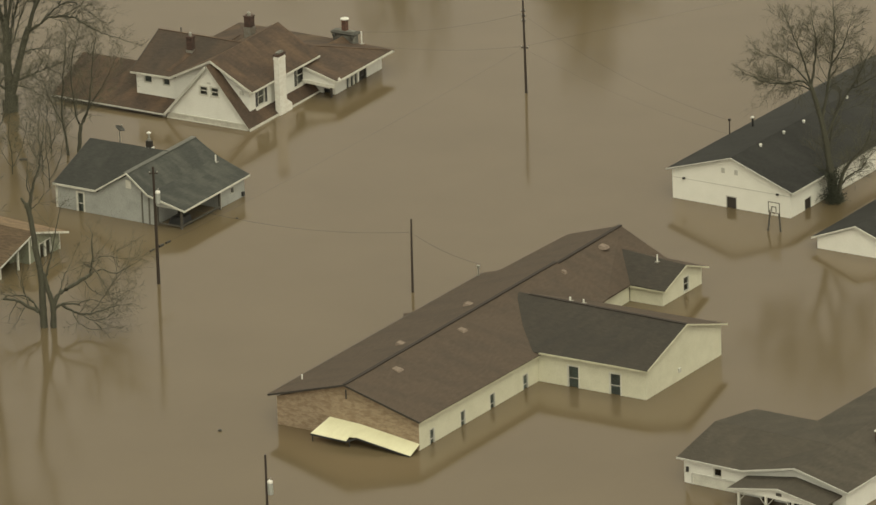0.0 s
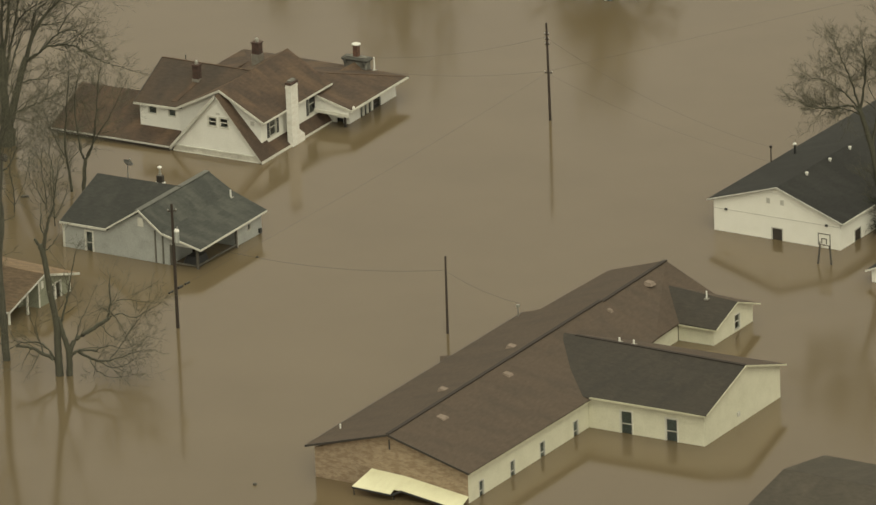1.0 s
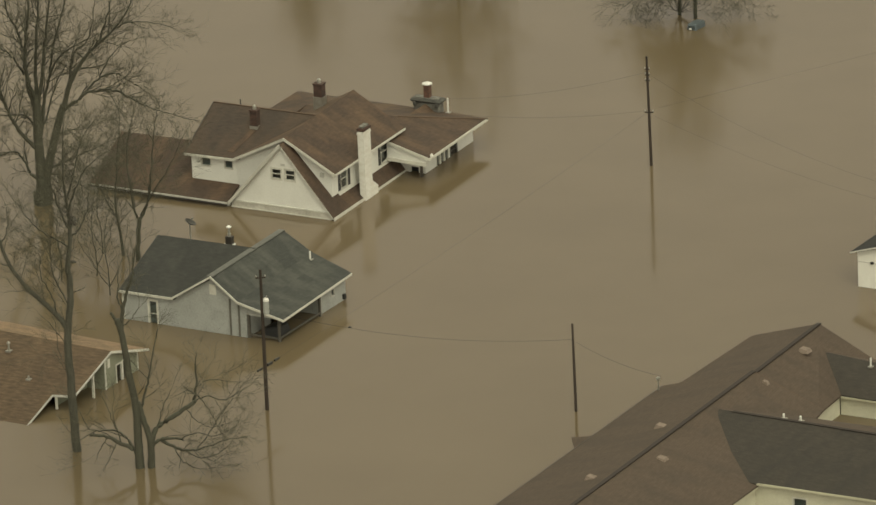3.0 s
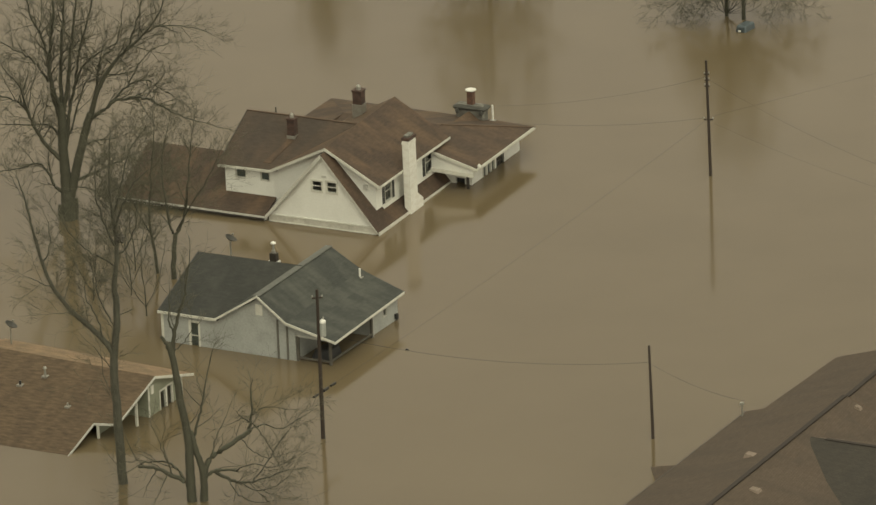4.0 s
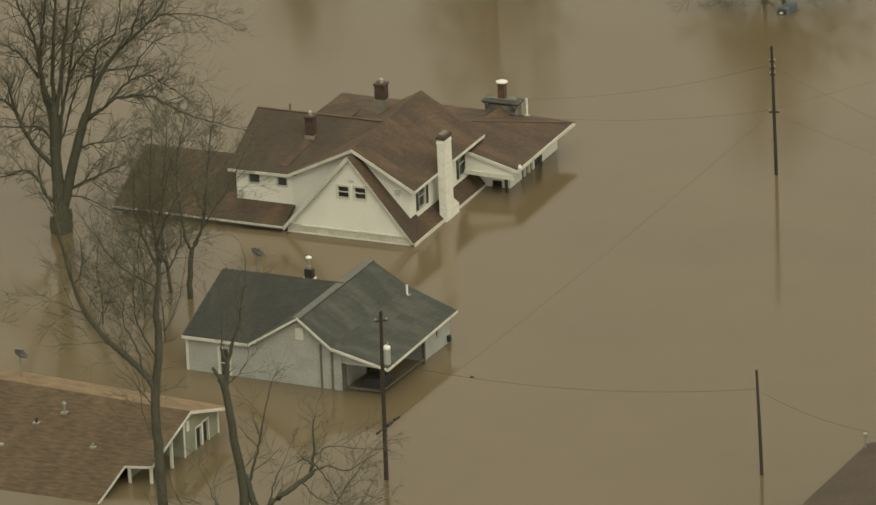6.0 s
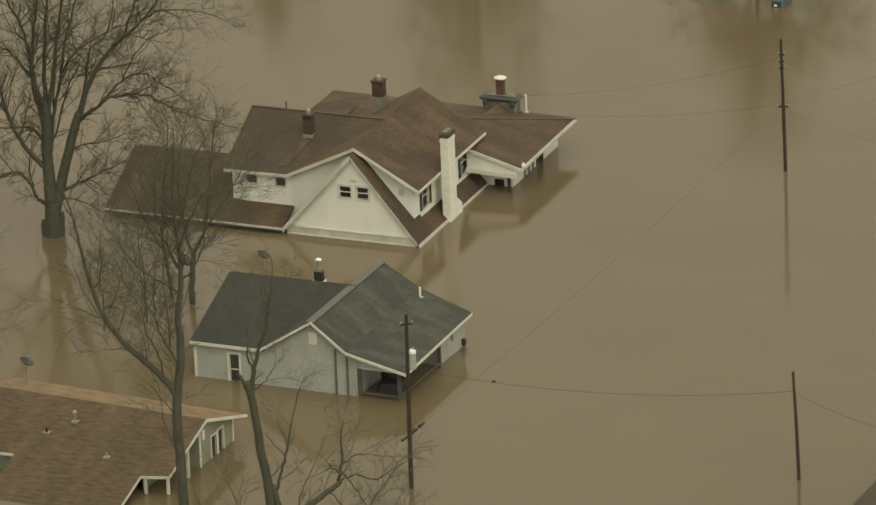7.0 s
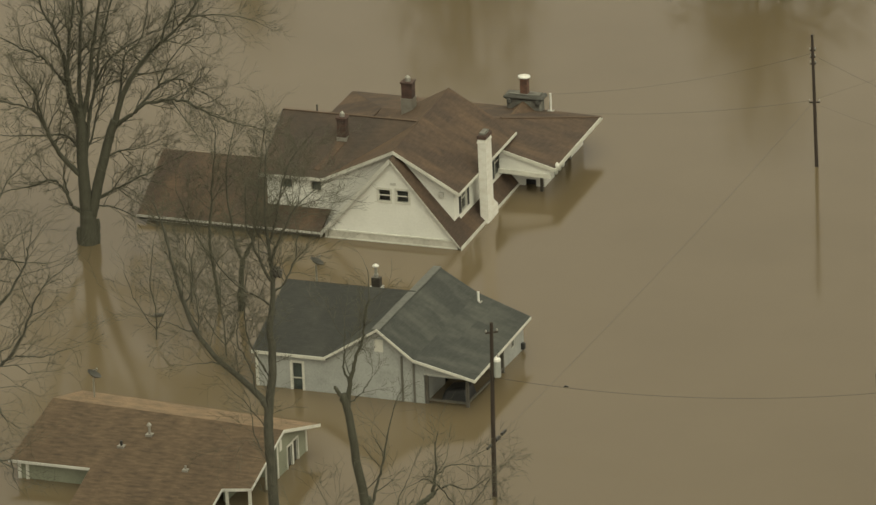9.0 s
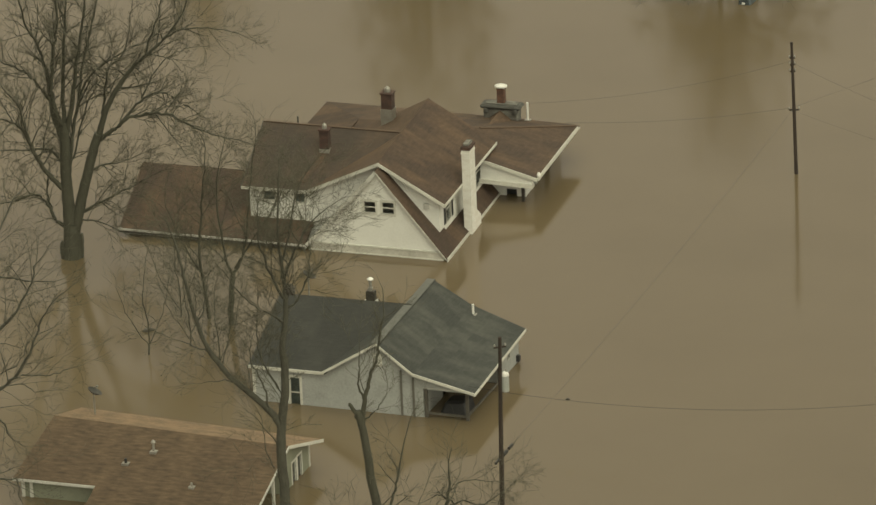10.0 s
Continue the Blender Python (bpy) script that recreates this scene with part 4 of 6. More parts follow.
    chimney(h, s, -6.32, 11.15, 3.9, 5.78, 0.33, 0.33, RED_BRICK, "dark red brick chimney with metal flue", True, 0.16, skirt=1.02)
    chimney(h, s, -8.25, 4.5, 4.0, 5.56, 0.27, 0.27, RED_BRICK, "dark brick chimney with tin cap", True, 0.14, skirt=0.5)
    st = part("chimney", boxed(-2.8, -0.65, 19.25, 20.1, 1.2, 2.6), FIELD_STONE, h, "broad field-stone chimney with a brick flue", s, bevel=0.08)
    part("chimney_cap", boxed(-2.98, -0.47, 19.12, 20.22, 2.6, 2.86), DARK_STONE, st, "dark projecting stone rim", s, bevel=0.1)
    part("hearth_slab", boxed(-2.7, -0.75, 19.35, 20.0, 2.86, 2.92), FIELD_STONE, st, "", s, bevel=0.02)
    for x in (-2.75, -0.95):
        part("rim_stone", boxed(x, x + 0.28, 19.06, 19.3, 2.35, 2.66), DARK_STONE, st, "", s, bevel=0.06)
    part("flue", boxed(-1.98, -1.52, 19.45, 19.9, 2.9, 3.78), FLUE_BRICK, st, "red brick flue", s, bevel=0.02)
    part("rain_cap", rodded([(-1.75, 19.68, 3.86), (-1.75, 19.68, 3.93), (-1.75, 19.68, 4.02)], [0.38, 0.38, 0.12], 14), BRIGHT_TIN, st, "bright metal cap", s)
    for x in (-1.93, -1.57):
        part("cap_leg", boxed(x - 0.02, x + 0.02, 19.5, 19.86, 3.78, 3.88), TIN, st, "", s)
    bm = bmesh.new()
    hexa(bm, [(-2.9, 19.25, 1.7), (-0.6, 19.25, 1.7), (-1.74, 16.6, 2.3), (-1.76, 16.6, 2.3), (-1.77, 19.25, 2.52), (-1.73, 19.25, 2.52), (-1.74, 16.6, 2.55), (-1.76, 16.6, 2.55)])
    part("roof_saddle", bm, ORANGE_RUSSET, h, "orange saddle roof before the stone chimney", s)
    vent_pipe(h, s, -0.2, 19.83, 1.85, 1.1, 0.07, label="white service mast")

white_house()


# ---- white metal hall with charcoal roof ----
def metal_hall():
    s = Site(-16.97, 58.2, 0, 93.8)
    h = thing("metal_hall", "long white metal-clad hall with charcoal shingle roof standing in floodwater", "building", s)
    W, Ln, z, rz = 10.9, 36.0, 2.1, 4.1
    f = Wall(h, s, (0, 0), (W, 0), [(0, 2.42), (5.6, 4.05), (W, 2.16)], METAL_WHITE, [(5.05, 5.9, -1.1, 0.88)])
    f.door(5.05, 5.9, -1.1, 0.88, DARK_DOOR, GREY_TRIM)
    f.piece("panel_seam", GREY_TRIM, 0.0, W, 0.0, 0.02, 1.72, 1.76)
    for u in (1.0, 9.65):
        f.piece("wall_lamp", DARK, u, u + 0.2, 0.0, 0.14, 1.7, 1.84, "small dark floodlight")
    for u in (4.6, 5.8):
        f.piece("gable_vent", GREY_TRIM, u, u + 0.3, 0.0, 0.04, 2.75, 3.15)
    sd = Wall(h, s, (W, 0), (W, Ln), z, METAL_WHITE, [(2.3, 3.2, -1.1, 0.85)])
    sd.door(2.3, 3.2, -1.1, 0.85, DARK_DOOR, GREY_TRIM)
    Wall(h, s, (W, Ln), (0, Ln), [(0, z), (W - 5.65, rz - 0.1), (W, z)], METAL_WHITE)
    Wall(h, s, (0, Ln), (0, 0), z, METAL_WHITE)
    roof_plane(h, s, CHARCOAL_ROOF, [(5.65, -0.3, 4.18), (W + 0.35, -0.3, 2.16), (W + 0.35, Ln + 0.3, 2.16), (5.65, Ln + 0.3, 4.18)])
    roof_plane(h, s, CHARCOAL_ROOF, [(5.63, -0.3, 4.18), (5.63, Ln + 0.3, 4.18), (-0.4, Ln + 0.3, 2.42), (-0.4, -0.3, 2.42)])
    fascia(h, s, (5.64, -0.33, 4.19), (W + 0.38, -0.33, 2.17), GREY_TRIM, 0.1)
    fascia(h, s, (5.64, -0.33, 4.19), (-0.4, -0.33, 2.43), GREY_TRIM, 0.1)
    fascia(h, s, (W + 0.38, -0.3, 2.16), (W + 0.38, Ln, 2.16), WHITE_TRIM, 0.13)
    for x, y in ((6.05, 3.8), (6.05, 7.55), (6.05, 10.8), (6.0, 18.05)):
        part("turbine_vent", rodded([(x, y, 3.9), (x, y, 4.13), (x, y, 4.2), (x, y, 4.26), (x, y, 4.29)], [0.08, 0.11, 0.145, 0.11, 0.03], 12), BRIGHT_TIN, h, "bright round turbine vent", s)
    st = part("flue", rodded([(0.9, 11.4, 2.4), (0.9, 11.4, 3.5)], [0.09, 0.09], 10), DARK, h, "black flue with pale cap", s)
    part("rain_cap", rodded([(0.9, 11.4, 3.5), (0.9, 11.4, 3.57), (0.9, 11.4, 3.66)], [0.16, 0.16, 0.04], 12), BRIGHT_TIN, st, "", s)
    mast = part("service_mast", rodded([(-0.2, 9.55, 2.3), (-0.2, 9.55, 3.72)], [0.05, 0.05]), POLE_WOOD, h, "dark service mast on the eave", s)
    part("weatherhead", boxed(-0.3, -0.1, 9.47, 9.63, 3.6, 3.78), POLE_WOOD, mast, "", s, bevel=0.02)


metal_hall()


# ---- low outbuilding, nearly drowned ----
def outbuilding():
    s = Site(-0.5, 52.95, 1.0, 94)
    h = thing("outbuilding", "low white gable-ended outbuilding with charcoal roof, drowned nearly to its eaves", "building", s)
    Wall(h, s, (0.2, 0), (7.4, 0), [(0, 0.85), (3.5, 2.15), (7.2, 0.85)], METAL_WHITE)
    Wall(h, s, (7.4, 0), (7.4, 11), 0.85, METAL_WHITE)
    Wall(h, s, (7.4, 11), (0.2, 11), [(0, 0.85), (3.7, 2.15), (7.2, 0.85)], METAL_WHITE)
    Wall(h, s, (0.2, 11), (0.2, 0), 0.85, METAL_WHITE)
    roof_plane(h, s, CHARCOAL_ROOF, [(3.7, -0.25, 2.35), (7.9, -0.25, 0.85), (7.9, 11.3, 0.85), (3.7, 11.3, 2.35)])
    roof_plane(h, s, CHARCOAL_ROOF, [(3.69, -0.25, 2.35), (3.69, 11.3, 2.35), (-0.2, 11.3, 0.9), (-0.2, -0.25, 0.9)])
    fascia(h, s, (3.7, -0.28, 2.37), (-0.2, -0.28, 0.92), WHITE_TRIM, 0.14)
    fascia(h, s, (3.7, -0.28, 2.37), (7.9, -0.28, 0.88), WHITE_TRIM, 0.14)


outbuilding()


# ---- taupe-roofed house with front porch ----
def porch_house():
    s = Site(19.82, 3.64, -1.0, 92.0)
    h = thing("porch_house", "white house with low taupe shingle roofs and gabled front porch, flooded", "house", s)
    ez, rz, er = 1.88, 2.9, 2.12
    f = Wall(h, s, (0, 0.25), (5.3, 0.25), ez - 0.05, WHITE, [(2.5, 3.1, 0.95, 1.47)])
    f.window(2.5, 3.1, 0.95, 1.47, WHITE_TRIM, rows=1, wide=0.06)
    f.piece("garage_door", WHITE_TRIM, 0.75, 4.8, 0.0, 0.03, -1.1, 0.7, "white panelled garage door")
    for a, b in ((0.62, 0.75), (4.8, 4.93)):
        f.piece("door_jamb", GREY_TRIM, a, b, 0.0, 0.07, -1.1, 0.7)
    f.piece("door_head", GREY_TRIM, 0.62, 4.93, 0.0, 0.07, 0.7, 0.83)
    f.piece("wall_lamp", DARK, 0.22, 0.38, 0.0, 0.15, 0.85, 1.2)
    Wall(h, s, (0, 10.3), (0, 0.25), [(0, er - 0.08), (5.2, rz - 0.1), (10.05, ez - 0.05)], WHITE)
    g = Wall(h, s, (5.3, 0.25), (13.4, 0.25), [(0, ez - 0.05), (4.1, 2.6), (8.1, ez - 0.05)], WHITE, [(1.2, 2.2, -1.1, 1.0), (3.4, 5.0, -0.5, 1.0), (5.8, 7.0, -0.5, 1.0)])
    g.window(3.4, 5.0, -0.5, 1.0, WHITE_TRIM)
    g.window(5.8, 7.0, -0.5, 1.0, WHITE_TRIM)
    g.door(1.2, 2.2, -1.1, 1.0)
    Wall(h, s, (13.4, 0.25), (13.4, 22), ez, WHITE)
    Wall(h, s, (13.4, 22), (5.3, 22), [(0, ez), (4.1, 2.9), (8.1, ez)], WHITE)
    Wall(h, s, (5.3, 22), (5.3, 10.3), er - 0.08, WHITE)
    Wall(h, s, (5.3, 10.3), (0, 10.3), er - 0.08, WHITE)
    roof_plane(h, s, TAUPE_ROOF, [(-0.4, -0.1, ez), (5.0, -0.1, ez), (9.4, 5.15, rz), (-0.4, 5.1, rz)])
    roof_plane(h, s, TAUPE_ROOF, [(-0.4, 5.12, rz), (9.4, 5.17, rz), (5.0, 10.7, er), (-0.4, 10.6, er)])
    roof_plane(h, s, TAUPE_ROOF, [(9.45, -0.15, rz - 0.02), (13.75, -0.15, ez), (13.75, 22.3, ez + 0.1), (9.45, 22.3, rz + 0.1)])
    roof_plane(h, s, TAUPE_ROOF, [(9.44, -0.15, rz - 0.02), (9.44, 22.3, rz + 0.1), (4.75, 22.3, er), (4.75, 10.6, er), (8.9, 5.2, rz - 0.05), (4.95, -0.15, ez)])
    fascia(h, s, (-0.4, -0.14, ez + 0.02), (5.0, -0.14, ez + 0.02), GREY_TRIM, 0.13)
    fascia(h, s, (4.95, -0.18, ez + 0.02), (9.45, -0.18, rz), GREY_TRIM, 0.13)
    fascia(h, s, (9.45, -0.18, rz), (13.78, -0.18, ez + 0.02), GREY_TRIM, 0.13)
    fascia(h, s, (13.78, -0.15, ez + 0.02), (13.78, 22.3, ez + 0.12), GREY_TRIM, 0.13)
    # porch
    y0, zl, za = -2.4, 1.38, 2.08
    roof_plane(h, s, TAUPE_ROOF, [(9.35, y0, za), (9.35, 0.2, za + 0.05), (5.3, 0.2, zl + 0.1), (5.2, y0, zl)])
    roof_plane(h, s, TAUPE_ROOF, [(9.36, y0, za), (13.1, y0, zl + 0.04), (13.1, 0.2, zl + 0.1), (9.36, 0.2, za + 0.05)])
    fascia(h, s, (9.35, y0 - 0.03, za + 0.01), (5.2, y0 - 0.03, zl + 0.01), GREY_TRIM, 0.13)
    fascia(h, s, (9.35, y0 - 0.03, za + 0.01), (13.1, y0 - 0.03, zl + 0.05), GREY_TRIM, 0.13)
    Wall(h, s, (5.9, y0 + 0.2), (12.7, y0 + 0.2), [(0, zl - 0.05), (3.45, za - 0.18), (6.8, zl - 0.02)], WHITE, low=zl - 0.16)
    part("gable_vent", boxed(9.15, 9.6, y0 + 0.17, y0 + 0.2, 1.5, 1.7), SHADE_WOOD, h, "dark louvred gable vent", s)
    for x in (6.05, 8.3, 10.5, 12.6):
        post = part("porch_post", boxed(x - 0.08, x + 0.08, y0 + 0.15, y0 + 0.31, -1.2, zl - 0.14), WHITE_TRIM, h, "", s)
        for side in (-1, 1):
            if 6 < x + side < 12.6:
                part("bracket", barred((x + side * 0.08, y0 + 0.23, 0.65), (x + side * 0.6, y0 + 0.23, zl - 0.16), 0.06, 0.06), WHITE_TRIM, post, "", s)
    chimney(h, s, 11.35, 8.5, 2.0, 3.25, 0.28, 0.32, RED_BRICK, "dark brick chimney with pale cap", True, 0.0, BRIGHT_TIN)


porch_house()


# ---- orange-brown roofed house ----
def brown_house():
    s = Site(-50.62, 19.81, 1.5, 95.0)
    h = thing("brown_roofed_house", "sage-green house whose broad orange-brown shingle roof slopes into the water", "house", s)
    k, yr, rz = 0.289, 0.55, 2.43

    def zz(y):
        return rz - k * abs(y - yr)

    roof_plane(h, s, ORANGE_ROOF, [(-13.1, 1.2, 2.62), (-13.5, -4.1, zz(-4.1)), (-8.9, -4.1, zz(-4.1)), (-8.9, -9.0, zz(-9.0)), (-1.35, -9.0, zz(-9.0)), (-1.35, -4.6, zz(-4.6)), (0.2, -4.35, zz(-4.35)), (0.2, yr, rz)])
    # same roof seen at a grazing angle; its brightness is in the colour
    roof_plane(h, s, LIT_ORANGE_ROOF, [(-13.1, 1.22, 2.62), (0.2, yr + 0.02, rz), (0.68, 4.5, 1.42), (-13.0, 4.9, 1.75)], "rear slope painted paler orange for its sheen")
    fascia(h, s, (-13.5, -4.14, zz(-4.1) + 0.02), (-8.9, -4.14, zz(-4.1) + 0.02), GREY_TRIM, 0.13)
    fascia(h, s, (-1.31, -9.0, zz(-9.0) + 0.02), (-1.31, -4.6, zz(-4.6) + 0.02), GREY_TRIM, 0.13)
    fascia(h, s, (-1.31, -4.63, zz(-4.6) + 0.02), (0.22, -4.38, zz(-4.35) + 0.02), GREY_TRIM, 0.13)
    fascia(h, s, (0.23, -4.35, zz(-4.35) + 0.02), (0.23, yr, rz + 0.02), GREY_TRIM, 0.13)
    fascia(h, s, (0.23, yr, rz + 0.01), (0.71, 4.5, 1.43), WHITE_TRIM, 0.16)
    e = Wall(h, s, (0, -0.1), (0, 4.2), [(0, 2.1), (0.65, 2.28), (4.3, 1.36)], GREEN_SIDING, [(1.5, 2.15, -0.3, 1.15), (2.35, 3.0, -0.3, 1.2)])
    e.window(1.5, 2.15, -0.3, 1.15, WHITE_TRIM, rows=1)
    e.window(2.35, 3.0, -0.3, 1.2, WHITE_TRIM, rows=1)
    e.piece("gable_vent", WHITE_TRIM, 0.35, 0.65, 0.0, 0.06, 1.35, 1.9)
    e.piece("corner_board", WHITE_TRIM, -0.02, 0.14, 0.0, 0.04, -1, 2.0)
    e.piece("corner_board", WHITE_TRIM, 4.15, 4.3, 0.0, 0.04, -1, 1.38)
    Wall(h, s, (0, 4.2), (-13.2, 4.2), 1.4, GREEN_SIDING)
    Wall(h, s, (-13.2, 4.2), (-13.2, -3.7), [(0, 1.5), (3.0, 2.4), (7.9, 0.95)], GREEN_SIDING)
    Wall(h, s, (-13.2, -3.7), (-8.7, -3.7), 0.98, GREEN_SIDING)
    for x in (-13.15, -12.7):
        part("corner_board", boxed(x, x + 0.16, -3.78, -3.7, -1, 0.95), WHITE_TRIM, h, "", s)
    Wall(h, s, (-1.4, -3.9), (-1.4, -0.1), [(0, 1.0), (3.8, 2.1)], GREEN_SIDING, [(2.3, 3.2, -1.1, 1.2)])
    Wall(h, s, (-1.4, -0.1), (0, -0.1), 1.95, GREEN_SIDING)
    for x, y in ((-1.1, -4.5), (0.05, -4.2), (0.05, -1.7)):
        part("porch_post", boxed(x - 0.07, x + 0.07, y - 0.07, y + 0.07, -1.2, zz(y) - 0.1), WHITE_TRIM, h, "", s)
    vent_pipe(h, s, -6.75, -0.95, zz(-0.95), 0.5, 0.07, TIN, True, "grey metal vent pipe with a cap")
    vent_pipe(h, s, -7.9, -2.1, zz(-2.1), 0.3, 0.07, DARK, False, "short black vent pipe")
    vent_pipe(h, s, -3.78, -3.45, zz(-3.45), 0.25, 0.06, TIN, False, "grey vent pipe")


brown_house()


# ---- utility poles and cables ----
def utility_pole(x, y, top, lean=(0.0, 0.0), arms=(), can=None, thick=1.0, label="dark creosoted wooden utility pole standing in floodwater"):
    at = Vector((x, y, 0))
    p = thing("utility_pole", label, "utility pole", group="utility poles", at=at)
    part("shaft", rodded([(0, 0, -2), (lean[0] * 0.5, lean[1] * 0.5, top / 2), (lean[0], lean[1], top)], [0.135 * thick, 0.115 * thick, 0.09 * thick], 10), POLE_WOOD, p)
    for z, half, az, bits in arms:
        d = Vector((math.cos(radians(az)), math.sin(radians(az)), 0)) * half
        c = Vector((lean[0] * z / top, lean[1] * z / top, z))
        arm = part("crossarm", barred(c - d, c + d, 0.07, 0.08), POLE_WOOD, p)
        for k in bits:
            q = c + d * k
            part("insulator", rodded([q, q + Vector((0, 0, 0.05)), q + Vector((0, 0, 0.13))], [0.03, 0.05, 0.025], 8), TIN, arm)
    if can:
        z, dx, dy = can
        t = part("transformer", rodded([(dx, dy, z), (dx, dy, z + 0.04), (dx, dy, z + 0.85)], [0.16, 0.19, 0.19], 14), CAN_GREY, p, "pale grey transformer can with a bright lid")
        part("lid", rodded([(dx, dy, z + 0.85), (dx, dy, z + 0.97), (dx, dy, z + 1.06)], [0.2, 0.19, 0.08], 14), BRIGHT_TIN, t)
        part("bushing", rodded([(dx + 0.06, dy, z + 1.0), (dx + 0.06, dy, z + 1.22)], [0.05, 0.03], 8), TIN, t)
        part("bracket", barred((lean[0] * z / top, lean[1] * z / top, z + 0.36), (dx, dy, z + 0.36), 0.1, 0.12), TIN, t)
    return p


utility_pole(-43.12, 76.03, 7.9, (-0.1, 0.0), ((7.0, 0.16, 20, (-0.9, 0.9)), (6.6, 0.14, 20, (-0.9, 0.9)), (6.2, 0.16, 20, (-0.9, 0.9)), (3.9, 0.3, 20, (-0.95, 0.95))), None, 0.85)
utility_pole(-20.88, 28.55, 5.4, (-0.8, 1.25), (), None, 0.75)
utility_pole(-39.09, 20.95, 9.6, (0.65, -0.9), ((9.10, 0.32, 40, (-0.9, 0.9)),), (6.6, 0.71, -0.55))
utility_pole(3.34, -22.35, 7.15, (0, 0), (), (4.3, 0.24, 0.1), 0.8, "grey wooden utility pole carrying a transformer can")


def cable(a, b, sag, r=0.016, label="thin black overhead cable strung between poles"):
    a, b = Vector(a), Vector(b)
    n = 18
    pts = [a.lerp(b, i / n) - Vector((0, 0, sag * 4 * (i / n) * (1 - i / n))) for i in range(n + 1)]
    bm = rodded(pts, [r * 0.65] * (n + 1), 5)
    me = bpy.data.meshes.new("cable")
    bm.to_mesh(me)
    bm.free()
    me.materials.append(WIRE)
    return tagged(new("cable", me), label, "cable", "overhead cables")


P1, P2, P3 = Vector((-43.2, 76.0, 0)), Vector((-21.54, 29.55, 0)), Vector((-38.85, 20.65, 0))
Z = Vector((0, 0, 1))
low = cable(P1 + 3.9 * Z, P3 + 3.0 * Z, 0.35, 0.009, "low black cable with splice cases strung between poles")
cable(P1 + 6.8 * Z, (-59.63, 75.91, 2.9), 0.5, 0.009)
cable(P1 + 4.0 * Z, (-57.5, 76.6, 1.7), 0.3, 0.01)
cable(P1 + 6.7 * Z, (-17.8, 67.7, 3.65), 0.9, 0.008)
cable(P1 + 3.8 * Z, (-17.6, 68.0, 2.35), 0.6, 0.006)
cable(P1 + 4.0 * Z, (0.0, 180.0, 6.0), 0.5, 0.008)
drop = cable(P2 + 4.45 * Z, (-45.6, 32.6, 1.9), 0.75, 0.015)
part("cable_clamp", rodded([(-39.85, 31.87, 2.0), (-39.75, 31.86, 2.06), (-39.6, 31.84, 2.04)], [0.03, 0.06, 0.03], 8), WIRE, drop, "small dark clamp on the wire")
cable(P2 + 4.4 * Z, (-15.3, 29.75, 2.85), 0.3, 0.012)
for k, r in ((-0.7, 0.07), (0.55, 0.1), (1.5, 0.08)):
    d = (P1 - P3).normalized()
    c = P3 + d * k + 2.97 * Z
    part("splice_case", rodded([c - d * 0.28, c + d * 0.28], [r, r], 8), WIRE, low, "black splice case")


# ---- bare trees ----
# axes across and along the camera's view, in which limbs are placed
VIEW_ACROSS, VIEW_DEEP = Vector((0.89, 0.45, 0)), Vector((-0.45, 0.89, 0))


